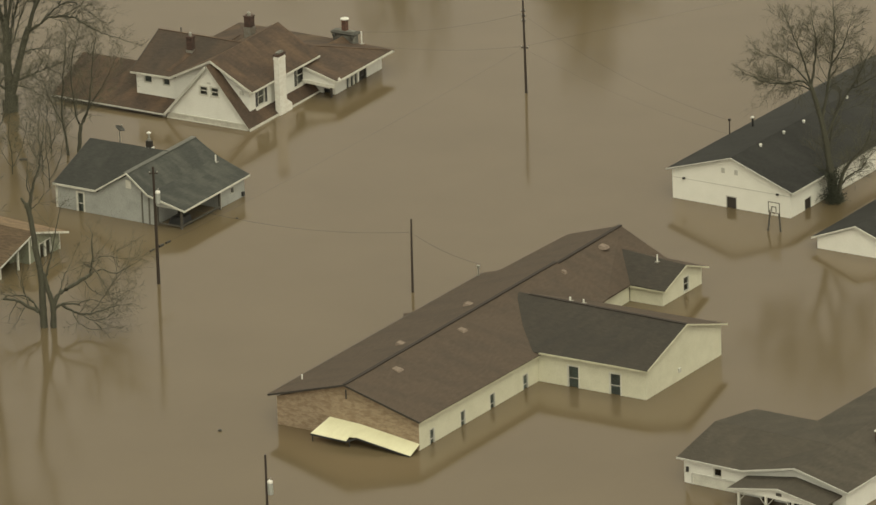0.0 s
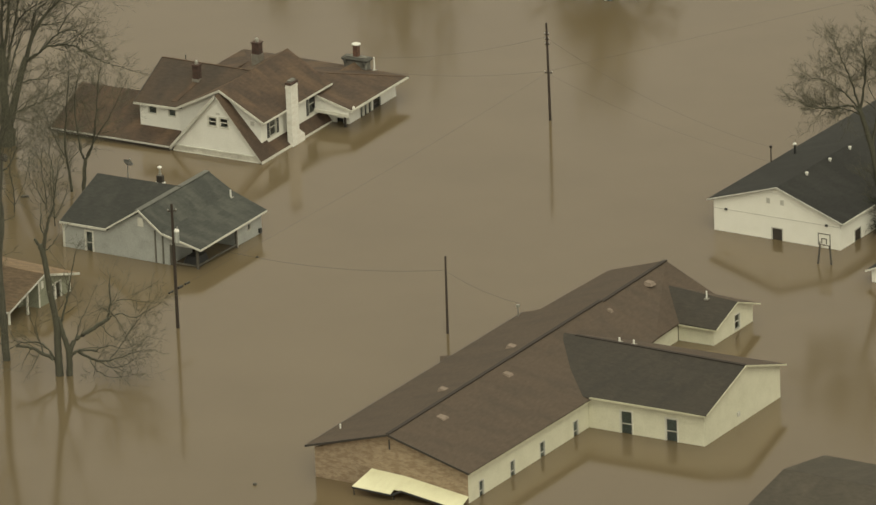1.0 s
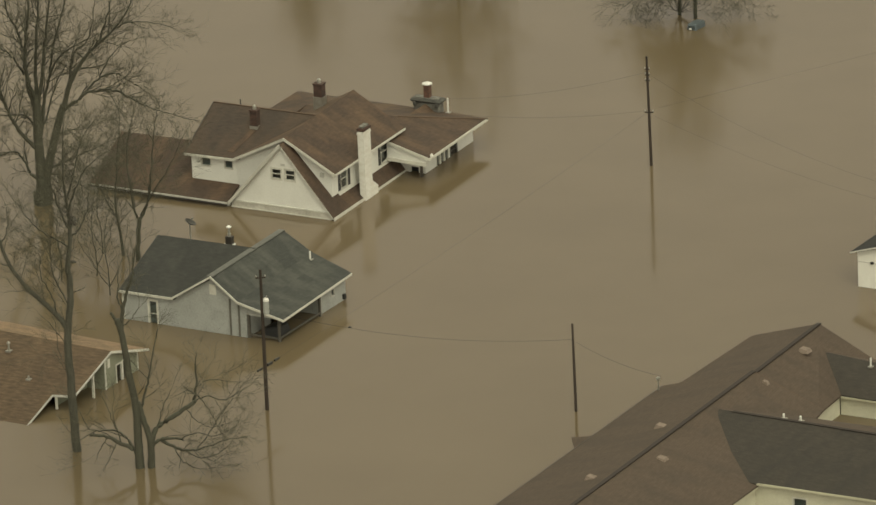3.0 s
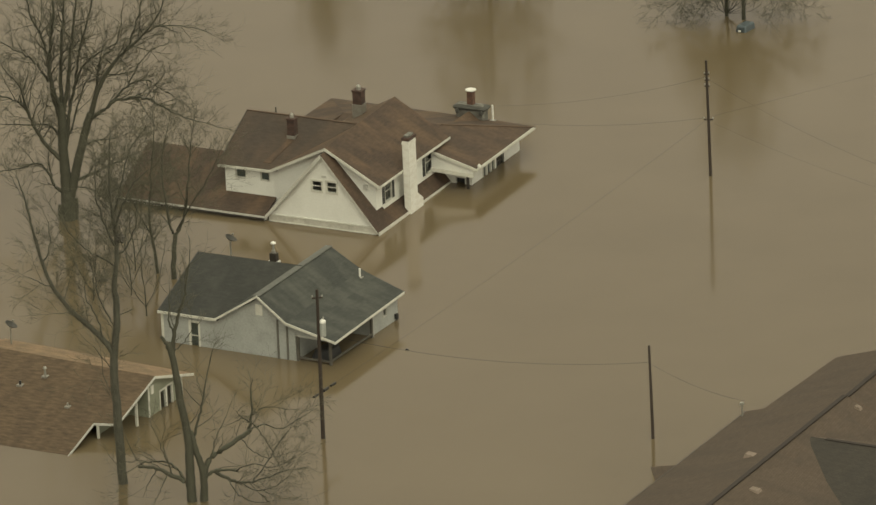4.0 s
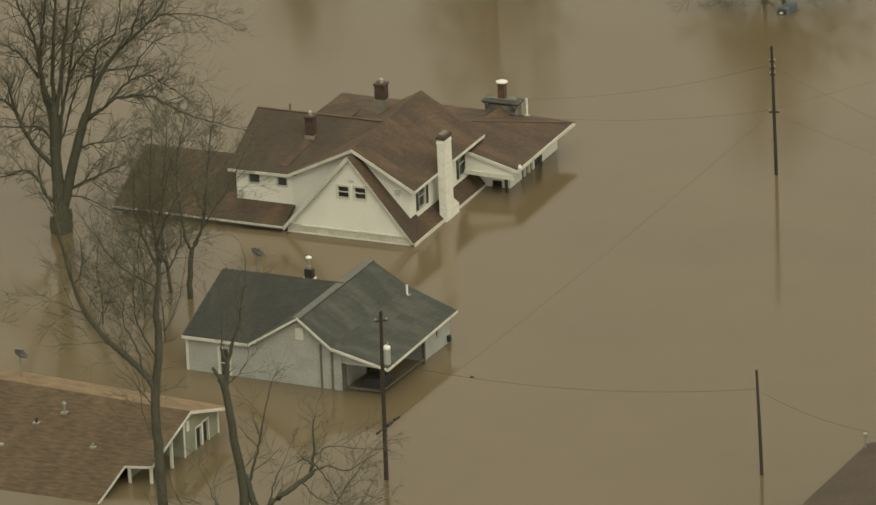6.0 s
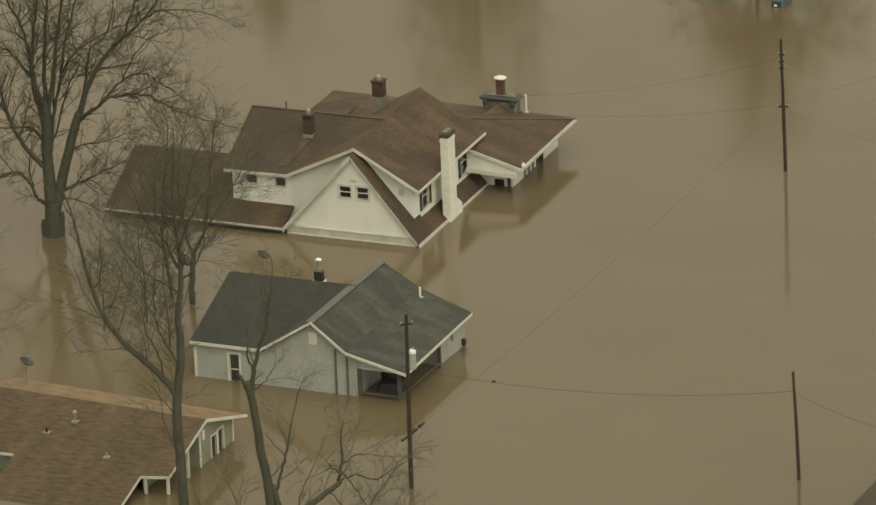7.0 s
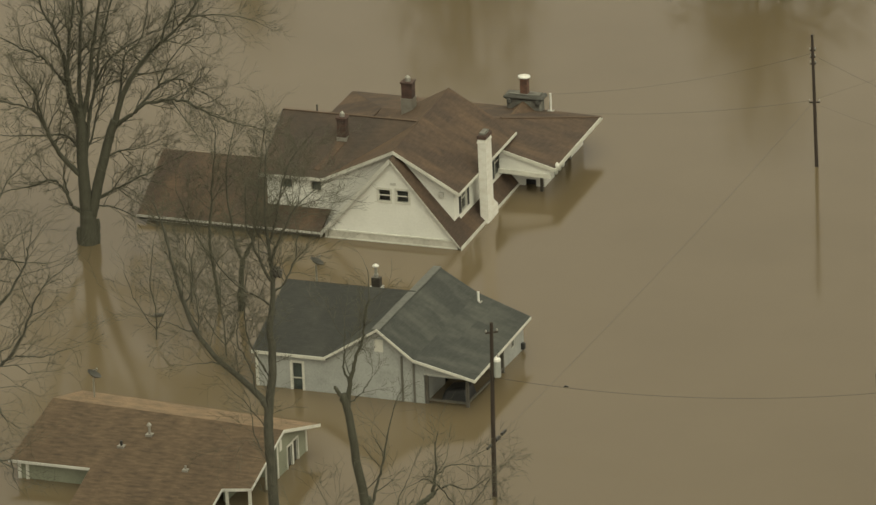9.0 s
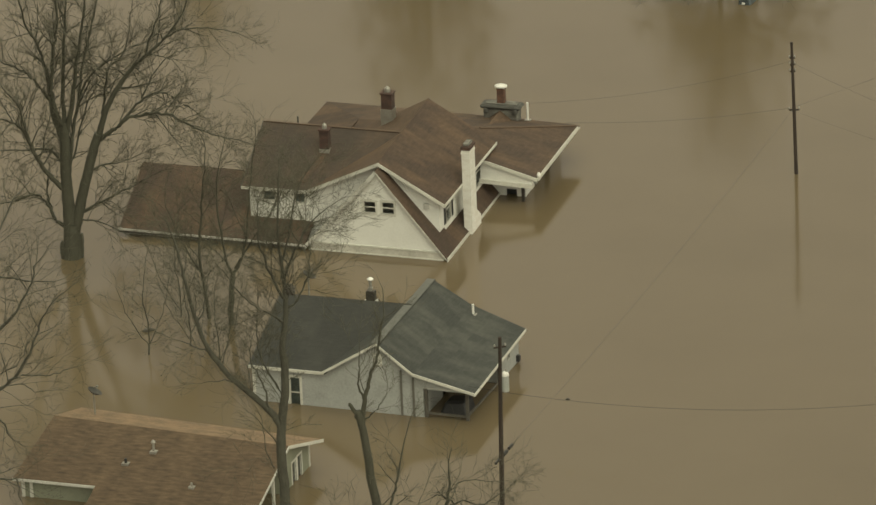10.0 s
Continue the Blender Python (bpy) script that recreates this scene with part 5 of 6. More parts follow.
class Tree:
    """A bare tree: limbs from a few bends each, shaped to fit the camera's view, with forks and twigs grown from them.
    """

    def __init__(self, x, y, label, seed, twig_len=1.0, density=1.0, group="bare trees", bark=None, stout=1.0):
        self.rng = random.Random(seed)
        self.ob = thing("bare_tree", label, "tree", at=Vector((x, y, 0)), group=group)
        self.wood, self.twigs = ([], []), ([], [])
        self.twig_len, self.density, self.bark, self.stout = twig_len, density, bark or BARK, stout

    def tube(self, store, pts, radii, sides):
        verts, faces = store
        base = len(verts)
        for i, p in enumerate(pts):
            d = pts[min(i + 1, len(pts) - 1)] - pts[max(i - 1, 0)]
            d = d.normalized() if d.length > 1e-6 else Vector((0, 0, 1))
            a = d.orthogonal().normalized()
            b = d.cross(a)
            for k in range(sides):
                w = 2 * math.pi * k / sides
                verts.append(tuple(p + (a * math.cos(w) + b * math.sin(w)) * radii[i]))
        for i in range(len(pts) - 1):
            for k in range(sides):
                q = base + i * sides
                faces.append((q + k, q + (k + 1) % sides, q + sides + (k + 1) % sides, q + sides + k))
        faces.append(tuple(base + (len(pts) - 1) * sides + k for k in range(sides)))

    def limb(self, bends, r0, r1, fork=1.0):
        """bends: (across, up) or (across, up, deep) in metres from the foot."""
        rng = self.rng
        ctl = [VIEW_ACROSS * b[0] + Z * b[1] + VIEW_DEEP * (b[2] if len(b) > 2 else 0.0) for b in bends]
        pts = []
        for i in range(len(ctl) - 1):
            p0, p1, p2, p3 = ctl[max(i - 1, 0)], ctl[i], ctl[i + 1], ctl[min(i + 2, len(ctl) - 1)]
            for k in range(5):
                t = k / 5
                pts.append(0.5 * (2 * p1 + (p2 - p0) * t + (2 * p0 - 5 * p1 + 4 * p2 - p3) * t * t + (3 * p1 - p0 - 3 * p2 + p3) * t ** 3))
        pts.append(ctl[-1])
        n = len(pts)
        wob = 0.03 if r0 < 0.2 else 0.012
        pts = [p + Vector([rng.gauss(0, wob) for _ in range(3)]) * (0 < i < n - 1) for i, p in enumerate(pts)]
        radii = [r0 + (r1 - r0) * (i / (n - 1)) ** 0.8 for i in range(n)]
        self.tube(self.wood, pts, radii, 9 if r0 > 0.15 else 6)
        length = sum((b - a).length for a, b in zip(pts, pts[1:]))
        count = round(length * 1.9 * fork * self.density)
        for k in range(count):
            t = 0.2 + 0.8 * (k + rng.random()) / count
            i = min(int(t * (n - 1)), n - 2)
            d = (pts[i + 1] - pts[i]).normalized()
            self.branch(pts[i].lerp(pts[i + 1], rng.random()), self.bent(d, rng.uniform(28, 70)), rng.uniform(1.2, 3.3) * self.twig_len * (1.2 - 0.5 * t), min(radii[i] * 0.45, rng.uniform(0.014, 0.034) * self.stout), 2)
        if r1 < 0.07:
            self.branch(pts[-1], (pts[-1] - pts[-2]).normalized(), 1.8 * self.twig_len, r1, 2)

    def bent(self, d, deg):
        a = d.orthogonal().normalized()
        a.rotate(Matrix.Rotation(self.rng.uniform(0, 2 * math.pi), 3, d))
        return (d * math.cos(radians(deg)) + a * math.sin(radians(deg)) + Z * 0.05).normalized()

    def branch(self, p, d, length, r, level):
        rng = self.rng
        pts, n = [p.copy()], 4 if level else 3
        for _ in range(n):
            d = (d + Vector([rng.gauss(0, 0.14) for _ in range(3)]) + Z * 0.02).normalized()
            pts.append(pts[-1] + d * length / n)
        store = self.wood if level == 2 and r > 0.022 else self.twigs
        tip = max(r * 0.35, 0.0045)
        self.tube(store, pts, [r + (tip - r) * i / n for i in range(n + 1)], 4 if level == 2 else 3)
        if level:
            for _ in range(max(2, round((5 if level == 2 else 4) * self.density))):
                i = rng.randint(1, n - 1)
                at = pts[i].lerp(pts[i + 1], rng.random())
                self.branch(at, self.bent(d, rng.uniform(22, 58)), length * rng.uniform(0.35, 0.7), min(max(r * 0.5, 0.006), 0.012 * self.stout), level - 1)

    def done(self):
        for name, store, mat in (("trunk", self.wood, self.bark), ("crown", self.twigs, TWIG)):
            me = bpy.data.meshes.new(name)
            me.from_pydata(store[0], [], store[1])
            me.materials.append(mat)
            for q in me.polygons:
                q.use_smooth = True
            o = new(name, me)
            o.parent = self.ob
            if name == "crown":
                tagged(o, "haze of fine bare twigs", kind="stuff")
        return self.ob


# tall spreading tree beside the white house
t = Tree(-77.25, 50.97, "tall spreading bare tree with thick forked trunk rising from floodwater", 3, 0.95, 1.3, stout=1.7)
t.limb([(0.0, -1.2), (0, 0.0), (0.03, 0.8), (0.05, 1.5), (0.08, 2.1)], 0.62, 0.42, 0)
t.limb([(-0.3, -1.2), (-0.42, 0.2), (-0.5, 0.7), (-0.46, 0.95)], 0.3, 0.14, 0)
t.limb([(0.35, -1.2), (0.48, 0.5), (0.54, 1.1), (0.52, 1.4)], 0.26, 0.12, 0)
t.limb([(-0.05, 1.2), (-0.04, 3.0), (-0.1, 4.6), (-0.05, 6.7), (-0.07, 8.0)], 0.4, 0.26, 0.2)
t.limb([(-0.08, 6.9), (-0.5, 7.9, 0.2), (-0.7, 9.2, 0.5), (-0.8, 10.6, 0.7), (-1.3, 12.4, 1.0), (-1.9, 13.6, 1.2), (-2.5, 17.0, 1.5)], 0.17, 0.04, 0.8)
t.limb([(-0.1, 7.6), (-0.6, 9.3, -0.2), (-0.55, 11.1, -0.4), (-0.35, 12.7, -0.6), (-0.1, 14.4, -0.8), (-0.3, 18.0, -1.0)], 0.17, 0.04, 0.7)
t.limb([(-0.06, 7.8), (0.03, 10.3, 0.2), (0.25, 12.6, 0.3), (0.4, 14.0, 0.5), (0.6, 18.0, 0.8)], 0.15, 0.04, 0.7)
t.limb([(0.1, 7.4), (0.6, 10.0, -0.4), (1.0, 12.3, -0.8), (1.35, 14.5, -1.2), (1.7, 17.5, -1.5)], 0.16, 0.04, 0.7)
t.limb([(-0.05, 4.6), (0.2, 5.6, 0.1), (0.45, 7.3, 0.3), (0.85, 9.1, 0.7), (1.3, 11.5, 1.0), (2.0, 13.7, 1.4), (2.8, 17.0, 1.8)], 0.15, 0.04, 0.7)
t.limb([(0.76, 8.8, 0.5), (1.3, 10.0, 0.8), (2.5, 11.0, 1.1), (4.0, 11.6, 1.5), (5.2, 11.9, 1.8)], 0.09, 0.03)
t.limb([(-0.3, 4.1), (-1.26, 5.3, -0.3), (-1.8, 6.5, -0.6), (-2.2, 7.7, -0.8), (-2.9, 8.5, -1.1), (-3.8, 8.9, -1.4), (-5.2, 9.4, -1.8)], 0.16, 0.03, 1.1)
t.limb([(-1.8, 6.5, -0.6), (-2.3, 8.3, -1.0), (-2.5, 9.5, -1.4), (-3.3, 10.7, -1.8)], 0.09, 0.03, 1.1)
t.limb([(-0.3, 5.7), (-1.0, 6.3, 0.5), (-2.3, 6.2, 1.0), (-4.1, 6.1, 1.5)], 0.09, 0.03, 1.2)
t.limb([(-0.3, 1.9), (-0.86, 2.3, 0.2), (-1.2, 3.1, 0.3), (-1.9, 3.7, 0.5), (-3.0, 3.4, 0.6), (-4.4, 3.1, 0.8)], 0.13, 0.03, 1.1)
t.limb([(-1.0, 2.8, 0.3), (-1.2, 4.0, 0.6), (-1.0, 5.2, 0.9)], 0.05, 0.02, 1.0)
t.limb([(-0.8, 9.3, 0.3), (-1.4, 10.1, 0.6), (-1.9, 10.65, 0.9), (-2.6, 11.0, 1.3), (-3.6, 11.4, 1.6), (-5.2, 12.4, 2.0)], 0.1, 0.03, 1.1)
t.limb([(0.1, 1.4), (0.3, 1.9), (0.82, 3.9), (1.5, 6.2), (1.86, 7.2)], 0.36, 0.24, 0.2)
t.limb([(1.8, 6.9), (2.4, 8.7, -0.2), (3.3, 10.3, -0.5), (4.35, 11.5, -0.7), (5.8, 12.8, -1.0), (6.9, 14.3, -1.2)], 0.2, 0.05, 0.8)
t.limb([(4.7, 11.75, -0.6), (5.1, 13.1, -0.8), (5.6, 14.4, -1.0), (5.9, 16.0, -1.2)], 0.08, 0.03)
t.limb([(5.8, 12.8, -0.9), (6.8, 13.3, -1.1), (8.2, 13.4, -1.4), (10.0, 13.0, -1.6)], 0.07, 0.02, 1.2)
t.limb([(1.7, 6.7), (2.6, 7.4, -0.2), (3.6, 8.1, -0.3), (4.8, 8.35, -0.5), (5.85, 8.3, -0.7), (6.8, 7.75, -0.9), (8.2, 7.1, -1.0), (9.9, 6.6, -1.2)], 0.15, 0.03, 1.1)
t.limb([(3.1, 7.8, -0.2), (4.3, 8.9, 0.1), (5.5, 9.3, 0.4), (6.4, 8.6, 0.6), (7.2, 8.0, 0.9)], 0.09, 0.03, 1.3)
t.limb([(4.4, 9.0, 0.3), (5.0, 10.1, 0.6), (5.9, 11.1, 1.0), (7.2, 11.5, 1.3)], 0.06, 0.02, 1.2)
t.limb([(-0.05, 4.3, 0.0), (0.15, 5.2, 0.2), (0.6, 6.5, 0.6), (1.3, 8.6, 1.1), (2.1, 9.7, 1.6)], 0.1, 0.03)
t.limb([(0.5, 2.5), (1.7, 3.0, 0.5), (3.1, 3.5, 0.9), (4.6, 4.05, 1.4)], 0.1, 0.03, 1.5)
t.limb([(0.5, 2.3), (1.8, 2.15, -0.6), (3.0, 1.65, -1.2)], 0.06, 0.02, 1.3)
t.limb([(1.2, 4.9), (2.0, 5.2, 0.6), (3.1, 5.1, 1.2), (4.8, 5.5, 1.8)], 0.07, 0.02, 1.5)
t.limb([(2.0, 7.5), (2.3, 9.0, 0.5), (2.6, 10.6, 1.0), (3.5, 11.3, 1.5), (4.0, 13.0, 1.8)], 0.1, 0.03)
t.done()

# slender tree between the houses
t = Tree(-45.7, 9.1, "slender tall bare tree with one crooked side limb in floodwater", 11, 0.9, 1.4, bark=GREY_BARK)
t.limb([(0.2, -1.2), (0.15, 0.2), (0.08, 3.6), (0.0, 6.8), (0.1, 8.2), (0.33, 9.8), (0.38, 11.4)], 0.31, 0.19, 0.3)
t.limb([(0.38, 11.3), (0.3, 12.2), (0.55, 13.8), (0.55, 15.2), (0.45, 16.6), (0.36, 18.0), (0.5, 20.4)], 0.2, 0.04, 0.9)
t.limb([(0.05, 7.9), (-0.3, 8.6), (-1.2, 9.6), (-2.3, 10.7), (-3.3, 12.15), (-3.75, 13.4), (-4.12, 14.9), (-4.35, 16.1), (-4.6, 17.5)], 0.2, 0.06, 0.4)
t.limb([(-1.9, 10.3), (-2.6, 10.5, 0.2), (-3.4, 10.4, 0.4)], 0.045, 0.015, 0.6)
t.limb([(-3.3, 12.1), (-3.9, 12.3, 0.2), (-4.6, 12.6, 0.4)], 0.05, 0.02, 0.7)
t.limb([(-3.8, 13.6), (-3.3, 14.7, 0.3), (-3.4, 16.0, 0.5)], 0.06, 0.015, 0.7)
t.limb([(0.3, 9.6), (-0.4, 10.6, 0.5), (-0.9, 12.2, 0.8), (-0.8, 13.6, 1.0)], 0.07, 0.02, 0.8)
t.limb([(-0.5, 8.9), (-0.7, 10.2, -0.4), (-1.3, 11.8, -0.7), (-1.2, 13.0, -0.9)], 0.06, 0.02, 0.8)
t.limb([(0.55, 14.0), (1.2, 14.6), (1.7, 15.6), (1.9, 17.0)], 0.08, 0.02, 1.3)
t.limb([(0.5, 14.6), (-0.2, 16.0, 0.5), (-0.6, 17.6, 0.8), (-0.5, 19.4, 1.0)], 0.09, 0.02, 1.0)
t.limb([(0.5, 15.4), (1.1, 17.2, -0.5), (1.9, 18.6, -0.8), (2.9, 19.5, -1.0)], 0.09, 0.02, 1.2)
t.limb([(0.45, 16.4), (1.0, 18.0, 0.5), (1.4, 19.8, 0.8), (2.2, 21.0, 1.0)], 0.07, 0.02, 1.2)
t.limb([(0.45, 13.4), (-0.5, 14.2, -0.6), (-1.6, 15.2, -1.0), (-2.4, 16.6, -1.2)], 0.06, 0.02, 0.9)
t.limb([(0.05, 5.2), (-0.7, 6.4, 0.7), (-0.9, 8.2, 1.0)], 0.04, 0.015, 0.6)
t.done()
nest = thing("squirrel_nest", "dark ball of twigs lodged high in a bare tree", "nest", at=Vector((-44.98, 9.46, 15.05)))
bm = bmesh.new()
bmesh.ops.create_icosphere(bm, subdivisions=3, radius=0.26, matrix=Matrix.Diagonal((1, 1, 1.15, 1)))
rg = random.Random(8)
for v in bm.verts:
    v.co *= rg.uniform(0.75, 1.25)
part("twig_ball", bm, SHADE_WOOD, nest)

# broken low tree with drooping arms
t = Tree(-39.95, 8.4, "storm-broken bare tree with low drooping limbs standing in floodwater", 23, 0.95, 1.0)
t.limb([(-0.22, -1.2), (-0.26, 0.3), (-0.28, 2.1), (-0.3, 3.9), (-0.62, 6.2), (-0.85, 8.3), (-1.15, 9.7)], 0.32, 0.18, 0.1)
t.limb([(0.42, -1.2), (0.46, 0.2), (0.46, 1.7), (0.1, 3.2), (-0.15, 4.3)], 0.28, 0.15, 0.0)
t.limb([(0.0, 3.7), (0.35, 5.0), (0.7, 6.4), (1.2, 8.4)], 0.1, 0.03, 0.8)
t.limb([(-1.0, 9.1), (-1.3, 9.7), (-1.5, 10.1)], 0.14, 0.08, 0)
t.limb([(-0.95, 8.9), (-0.75, 10.4), (-0.5, 11.2), (-0.1, 12.4), (0.1, 13.3), (0.35, 14.6)], 0.15, 0.03, 0.8)
t.limb([(-0.8, 10.2), (-1.05, 11.1), (-0.95, 12.0), (-0.9, 13.0)], 0.07, 0.015, 0.5)
t.limb([(-0.85, 9.2), (-0.2, 9.8, -0.2), (0.3, 10.6, -0.3)], 0.05, 0.015, 0.5)
t.limb([(0.5, 1.5), (0.85, 2.4, 0.3), (1.8, 3.0, 0.8), (2.75, 3.45, 1.4), (3.15, 3.7, 1.8)], 0.19, 0.12, 0.35)
t.limb([(3.1, 3.6, 1.75), (3.2, 4.3, 1.8), (3.3, 5.3, 1.85)], 0.12, 0.05, 0.9)
t.limb([(3.1, 4.2, 1.8), (2.7, 4.4, 1.9), (2.4, 4.2, 2.0)], 0.06, 0.02, 0.9)
t.limb([(3.1, 3.7, 1.8), (3.9, 3.9, 2.0), (5.0, 3.6, 2.3), (6.2, 4.2, 2.6)], 0.06, 0.02, 1.1)
t.limb([(0.55, 1.4), (1.0, 1.75), (1.7, 1.9), (2.5, 1.8)], 0.14, 0.07, 0.5)
t.limb([(1.2, 1.75), (2.1, 1.25), (2.9, 1.1), (3.8, 1.25), (5.0, 1.7)], 0.12, 0.03, 1.2)
t.limb([(3.4, 1.15), (4.2, 2.2, 0.4), (5.2, 3.6, 0.8), (6.0, 4.6, 1.0)], 0.045, 0.015, 1.1)
t.limb([(2.6, 1.1), (3.6, 0.8, -0.6), (4.8, 1.2, -1.0), (5.6, 1.9, -1.2)], 0.045, 0.015, 1.5)
t.limb([(3.2, 4.6, 1.8), (4.3, 5.0, 2.0), (5.8, 4.7, 2.3)], 0.04, 0.015, 1.5)
t.limb([(-0.25, 0.5), (-0.5, 1.1), (-1.4, 1.6), (-2.2, 2.05), (-3.3, 2.15)], 0.19, 0.08, 0.3)
t.limb([(-0.6, 1.25), (-1.2, 2.1, 0.2), (-2.1, 2.35, 0.4), (-3.0, 2.25, 0.5)], 0.1, 0.04, 0.5)
t.limb([(-2.9, 2.15), (-3.5, 2.7, 0.3), (-3.9, 3.5, 0.5)], 0.05, 0.015, 0.9)
t.limb([(-1.3, 1.6), (-1.8, 2.9, 0.3), (-2.2, 3.9, 0.5)], 0.045, 0.015, 0.8)
t.limb([(0.9, 2.4, 0.3), (1.3, 3.7, 0.5), (1.9, 4.9, 0.7)], 0.05, 0.015, 0.8)
t.limb([(3.2, 4.2, 1.8), (4.0, 3.2, 1.6), (4.6, 2.0, 1.4), (4.9, 0.8, 1.2)], 0.04, 0.012, 0.8)
t.limb([(2.6, 3.4, 1.3), (3.4, 2.7, 0.8), (4.3, 2.5, 0.3), (5.6, 2.9, 0.0)], 0.04, 0.012, 0.8)
t.limb([(2.3, 1.8), (3.4, 2.4, -0.5), (4.6, 2.3, -0.9), (5.9, 3.0, -1.2)], 0.04, 0.012, 0.8)
t.limb([(1.9, 1.3), (2.6, 0.6, -0.7), (3.6, 0.3, -1.2), (4.6, 0.5, -1.6)], 0.045, 0.012, 0.8)
t.limb([(-2.2, 2.0), (-2.7, 1.2, 0.3), (-3.0, 0.5, 0.6)], 0.04, 0.012, 0.9)
t.limb([(-1.6, 1.7), (-2.0, 0.9, -0.5), (-2.3, 0.3, -0.8)], 0.04, 0.012, 1.2)
t.done()

# small trees behind the bungalow
t = Tree(-64.0, 43.06, "small bare tree forking low above floodwater", 31, 0.9, 1.35)
t.limb([(0, -1), (0.1, 1.4), (0.3, 3.0)], 0.19, 0.14, 0)
t.limb([(0.3, 2.9), (1.0, 4.3), (1.4, 7.5), (1.9, 10.6)], 0.1, 0.02)
t.limb([(0.25, 2.9), (-0.1, 4.0), (-0.4, 7.5, 0.5), (0.2, 10.2, 0.8)], 0.1, 0.02)
t.limb([(0.4, 3.2), (1.4, 5.0, -0.7), (2.6, 6.8, -1.0), (3.4, 8.4, -1.2)], 0.06, 0.02)
t.done()
t = Tree(-65.4, 43.7, "thin bare sapling leaning over floodwater", 37, 0.9, 1.35)
t.limb([(0, -1), (-0.3, 1.6), (-0.5, 4.0), (-0.2, 6.6), (0.1, 9.4)], 0.13, 0.03)
t.limb([(-0.4, 2.6), (-1.5, 4.6, 0.4), (-2.2, 6.6, 0.6)], 0.06, 0.02)
t.done()
for x, y, seed in ((-67.2, 43.4, 44), (-64.7, 39.1, 45), (-61.5, 36.0, 47), (-66.3, 37.3, 48)):
    t = Tree(x, y, "thin scrubby bare sapling in floodwater", seed, 0.9, 0.85)
    t.limb([(0, -1), (0.1, 1.4), (-0.1, 3.4), (0.2, 5.6)], 0.05, 0.015, 1.2)
    t.limb([(0.1, 0.6), (0.9, 2.2, 0.3), (1.4, 4.4, 0.5)], 0.03, 0.012, 1.2)
    t.limb([(0.1, 0.4), (-0.9, 2.0, 0.3), (-1.5, 3.8, 0.5)], 0.03, 0.012, 1.2)
    t.done()
t = Tree(-66.5, 9.5, "bare tree with long spreading branches over floodwater", 43, 1.0, 0.9, bark=GREY_BARK)
t.limb([(0, -1), (0.0, 2.0), (0.2, 5.0)], 0.34, 0.26, 0)
t.limb([(0.2, 4.6), (2.0, 6.6), (3.6, 8.8), (4.9, 10.4), (5.8, 11.4), (6.7, 12.9), (6.9, 13.8)], 0.16, 0.03, 1.1)
t.limb([(0.1, 4.0), (2.2, 5.4), (4.7, 7.3), (5.6, 8.1, -0.2), (6.5, 9.6, -0.4), (7.1, 11.1, -0.6), (7.7, 12.1, -0.8)], 0.15, 0.03, 1.1)
t.limb([(4.2, 7.0), (4.7, 8.0, 0.1), (5.8, 8.6, 0.4), (6.3, 9.4, 0.8)], 0.06, 0.02, 1.2)
t.limb([(5.5, 8.0, -0.3), (6.4, 8.05, -0.1), (7.3, 7.9, 0.2), (8.4, 8.1, 0.4)], 0.05, 0.02, 1.0)
t.limb([(5.1, 7.6, -0.2), (5.9, 7.7, -0.4), (6.6, 7.3, -0.6)], 0.04, 0.02, 1.0)
t.limb([(0.0, 2.8), (2.4, 3.4), (4.4, 2.6), (5.3, 2.3, 0.4), (5.4, 1.2, 0.8)], 0.1, 0.02, 1.0)
t.limb([(3.0, 6.2), (4.6, 5.9), (5.1, 4.8, 0.2), (5.5, 4.3, 0.5)], 0.06, 0.02, 1.1)
t.limb([(0.2, 5.0), (1.5, 9.0), (3.4, 12.5), (5.0, 13.3), (6.4, 12.8, 0.6), (7.9, 12.5, 1.2)], 0.14, 0.02, 1.0)
t.limb([(0.2, 5.0), (0.6, 9.0), (2.6, 12.2), (4.2, 13.6), (5.2, 15.6, 0.5), (6.2, 17.2, 1.0)], 0.16, 0.03, 1.0)
t.limb([(0.0, 4.2), (-1.6, 6.5), (-3.2, 9.5), (-3.6, 13.0)], 0.14, 0.04)
t.done()

# tree by the metal hall, and the dark undergrowth round its foot
t = Tree(-5.4, 63.5, "broad bare tree with dense crown beside a white hall", 53, 0.8, 1.6)
t.limb([(0, -1.2), (0.0, 1.0), (-0.35, 3.2), (-0.75, 5.8), (-1.35, 8.2), (-1.8, 9.6)], 0.36, 0.16, 0)
t.limb([(-1.7, 9.2), (-2.4, 9.9, -0.3), (-3.65, 9.85, -0.8), (-5.0, 9.9, -1.0), (-6.0, 10.4, -1.2)], 0.12, 0.03, 1.3)
t.limb([(-1.6, 9.0), (-2.8, 9.4, 0.4), (-4.2, 9.2, 0.9), (-5.4, 9.5, 1.2)], 0.07, 0.02, 1.4)
t.limb([(-1.75, 9.5), (-2.8, 10.9, -0.6), (-4.0, 11.9, -1.0), (-5.2, 12.4, -1.5)], 0.09, 0.02, 1.4)
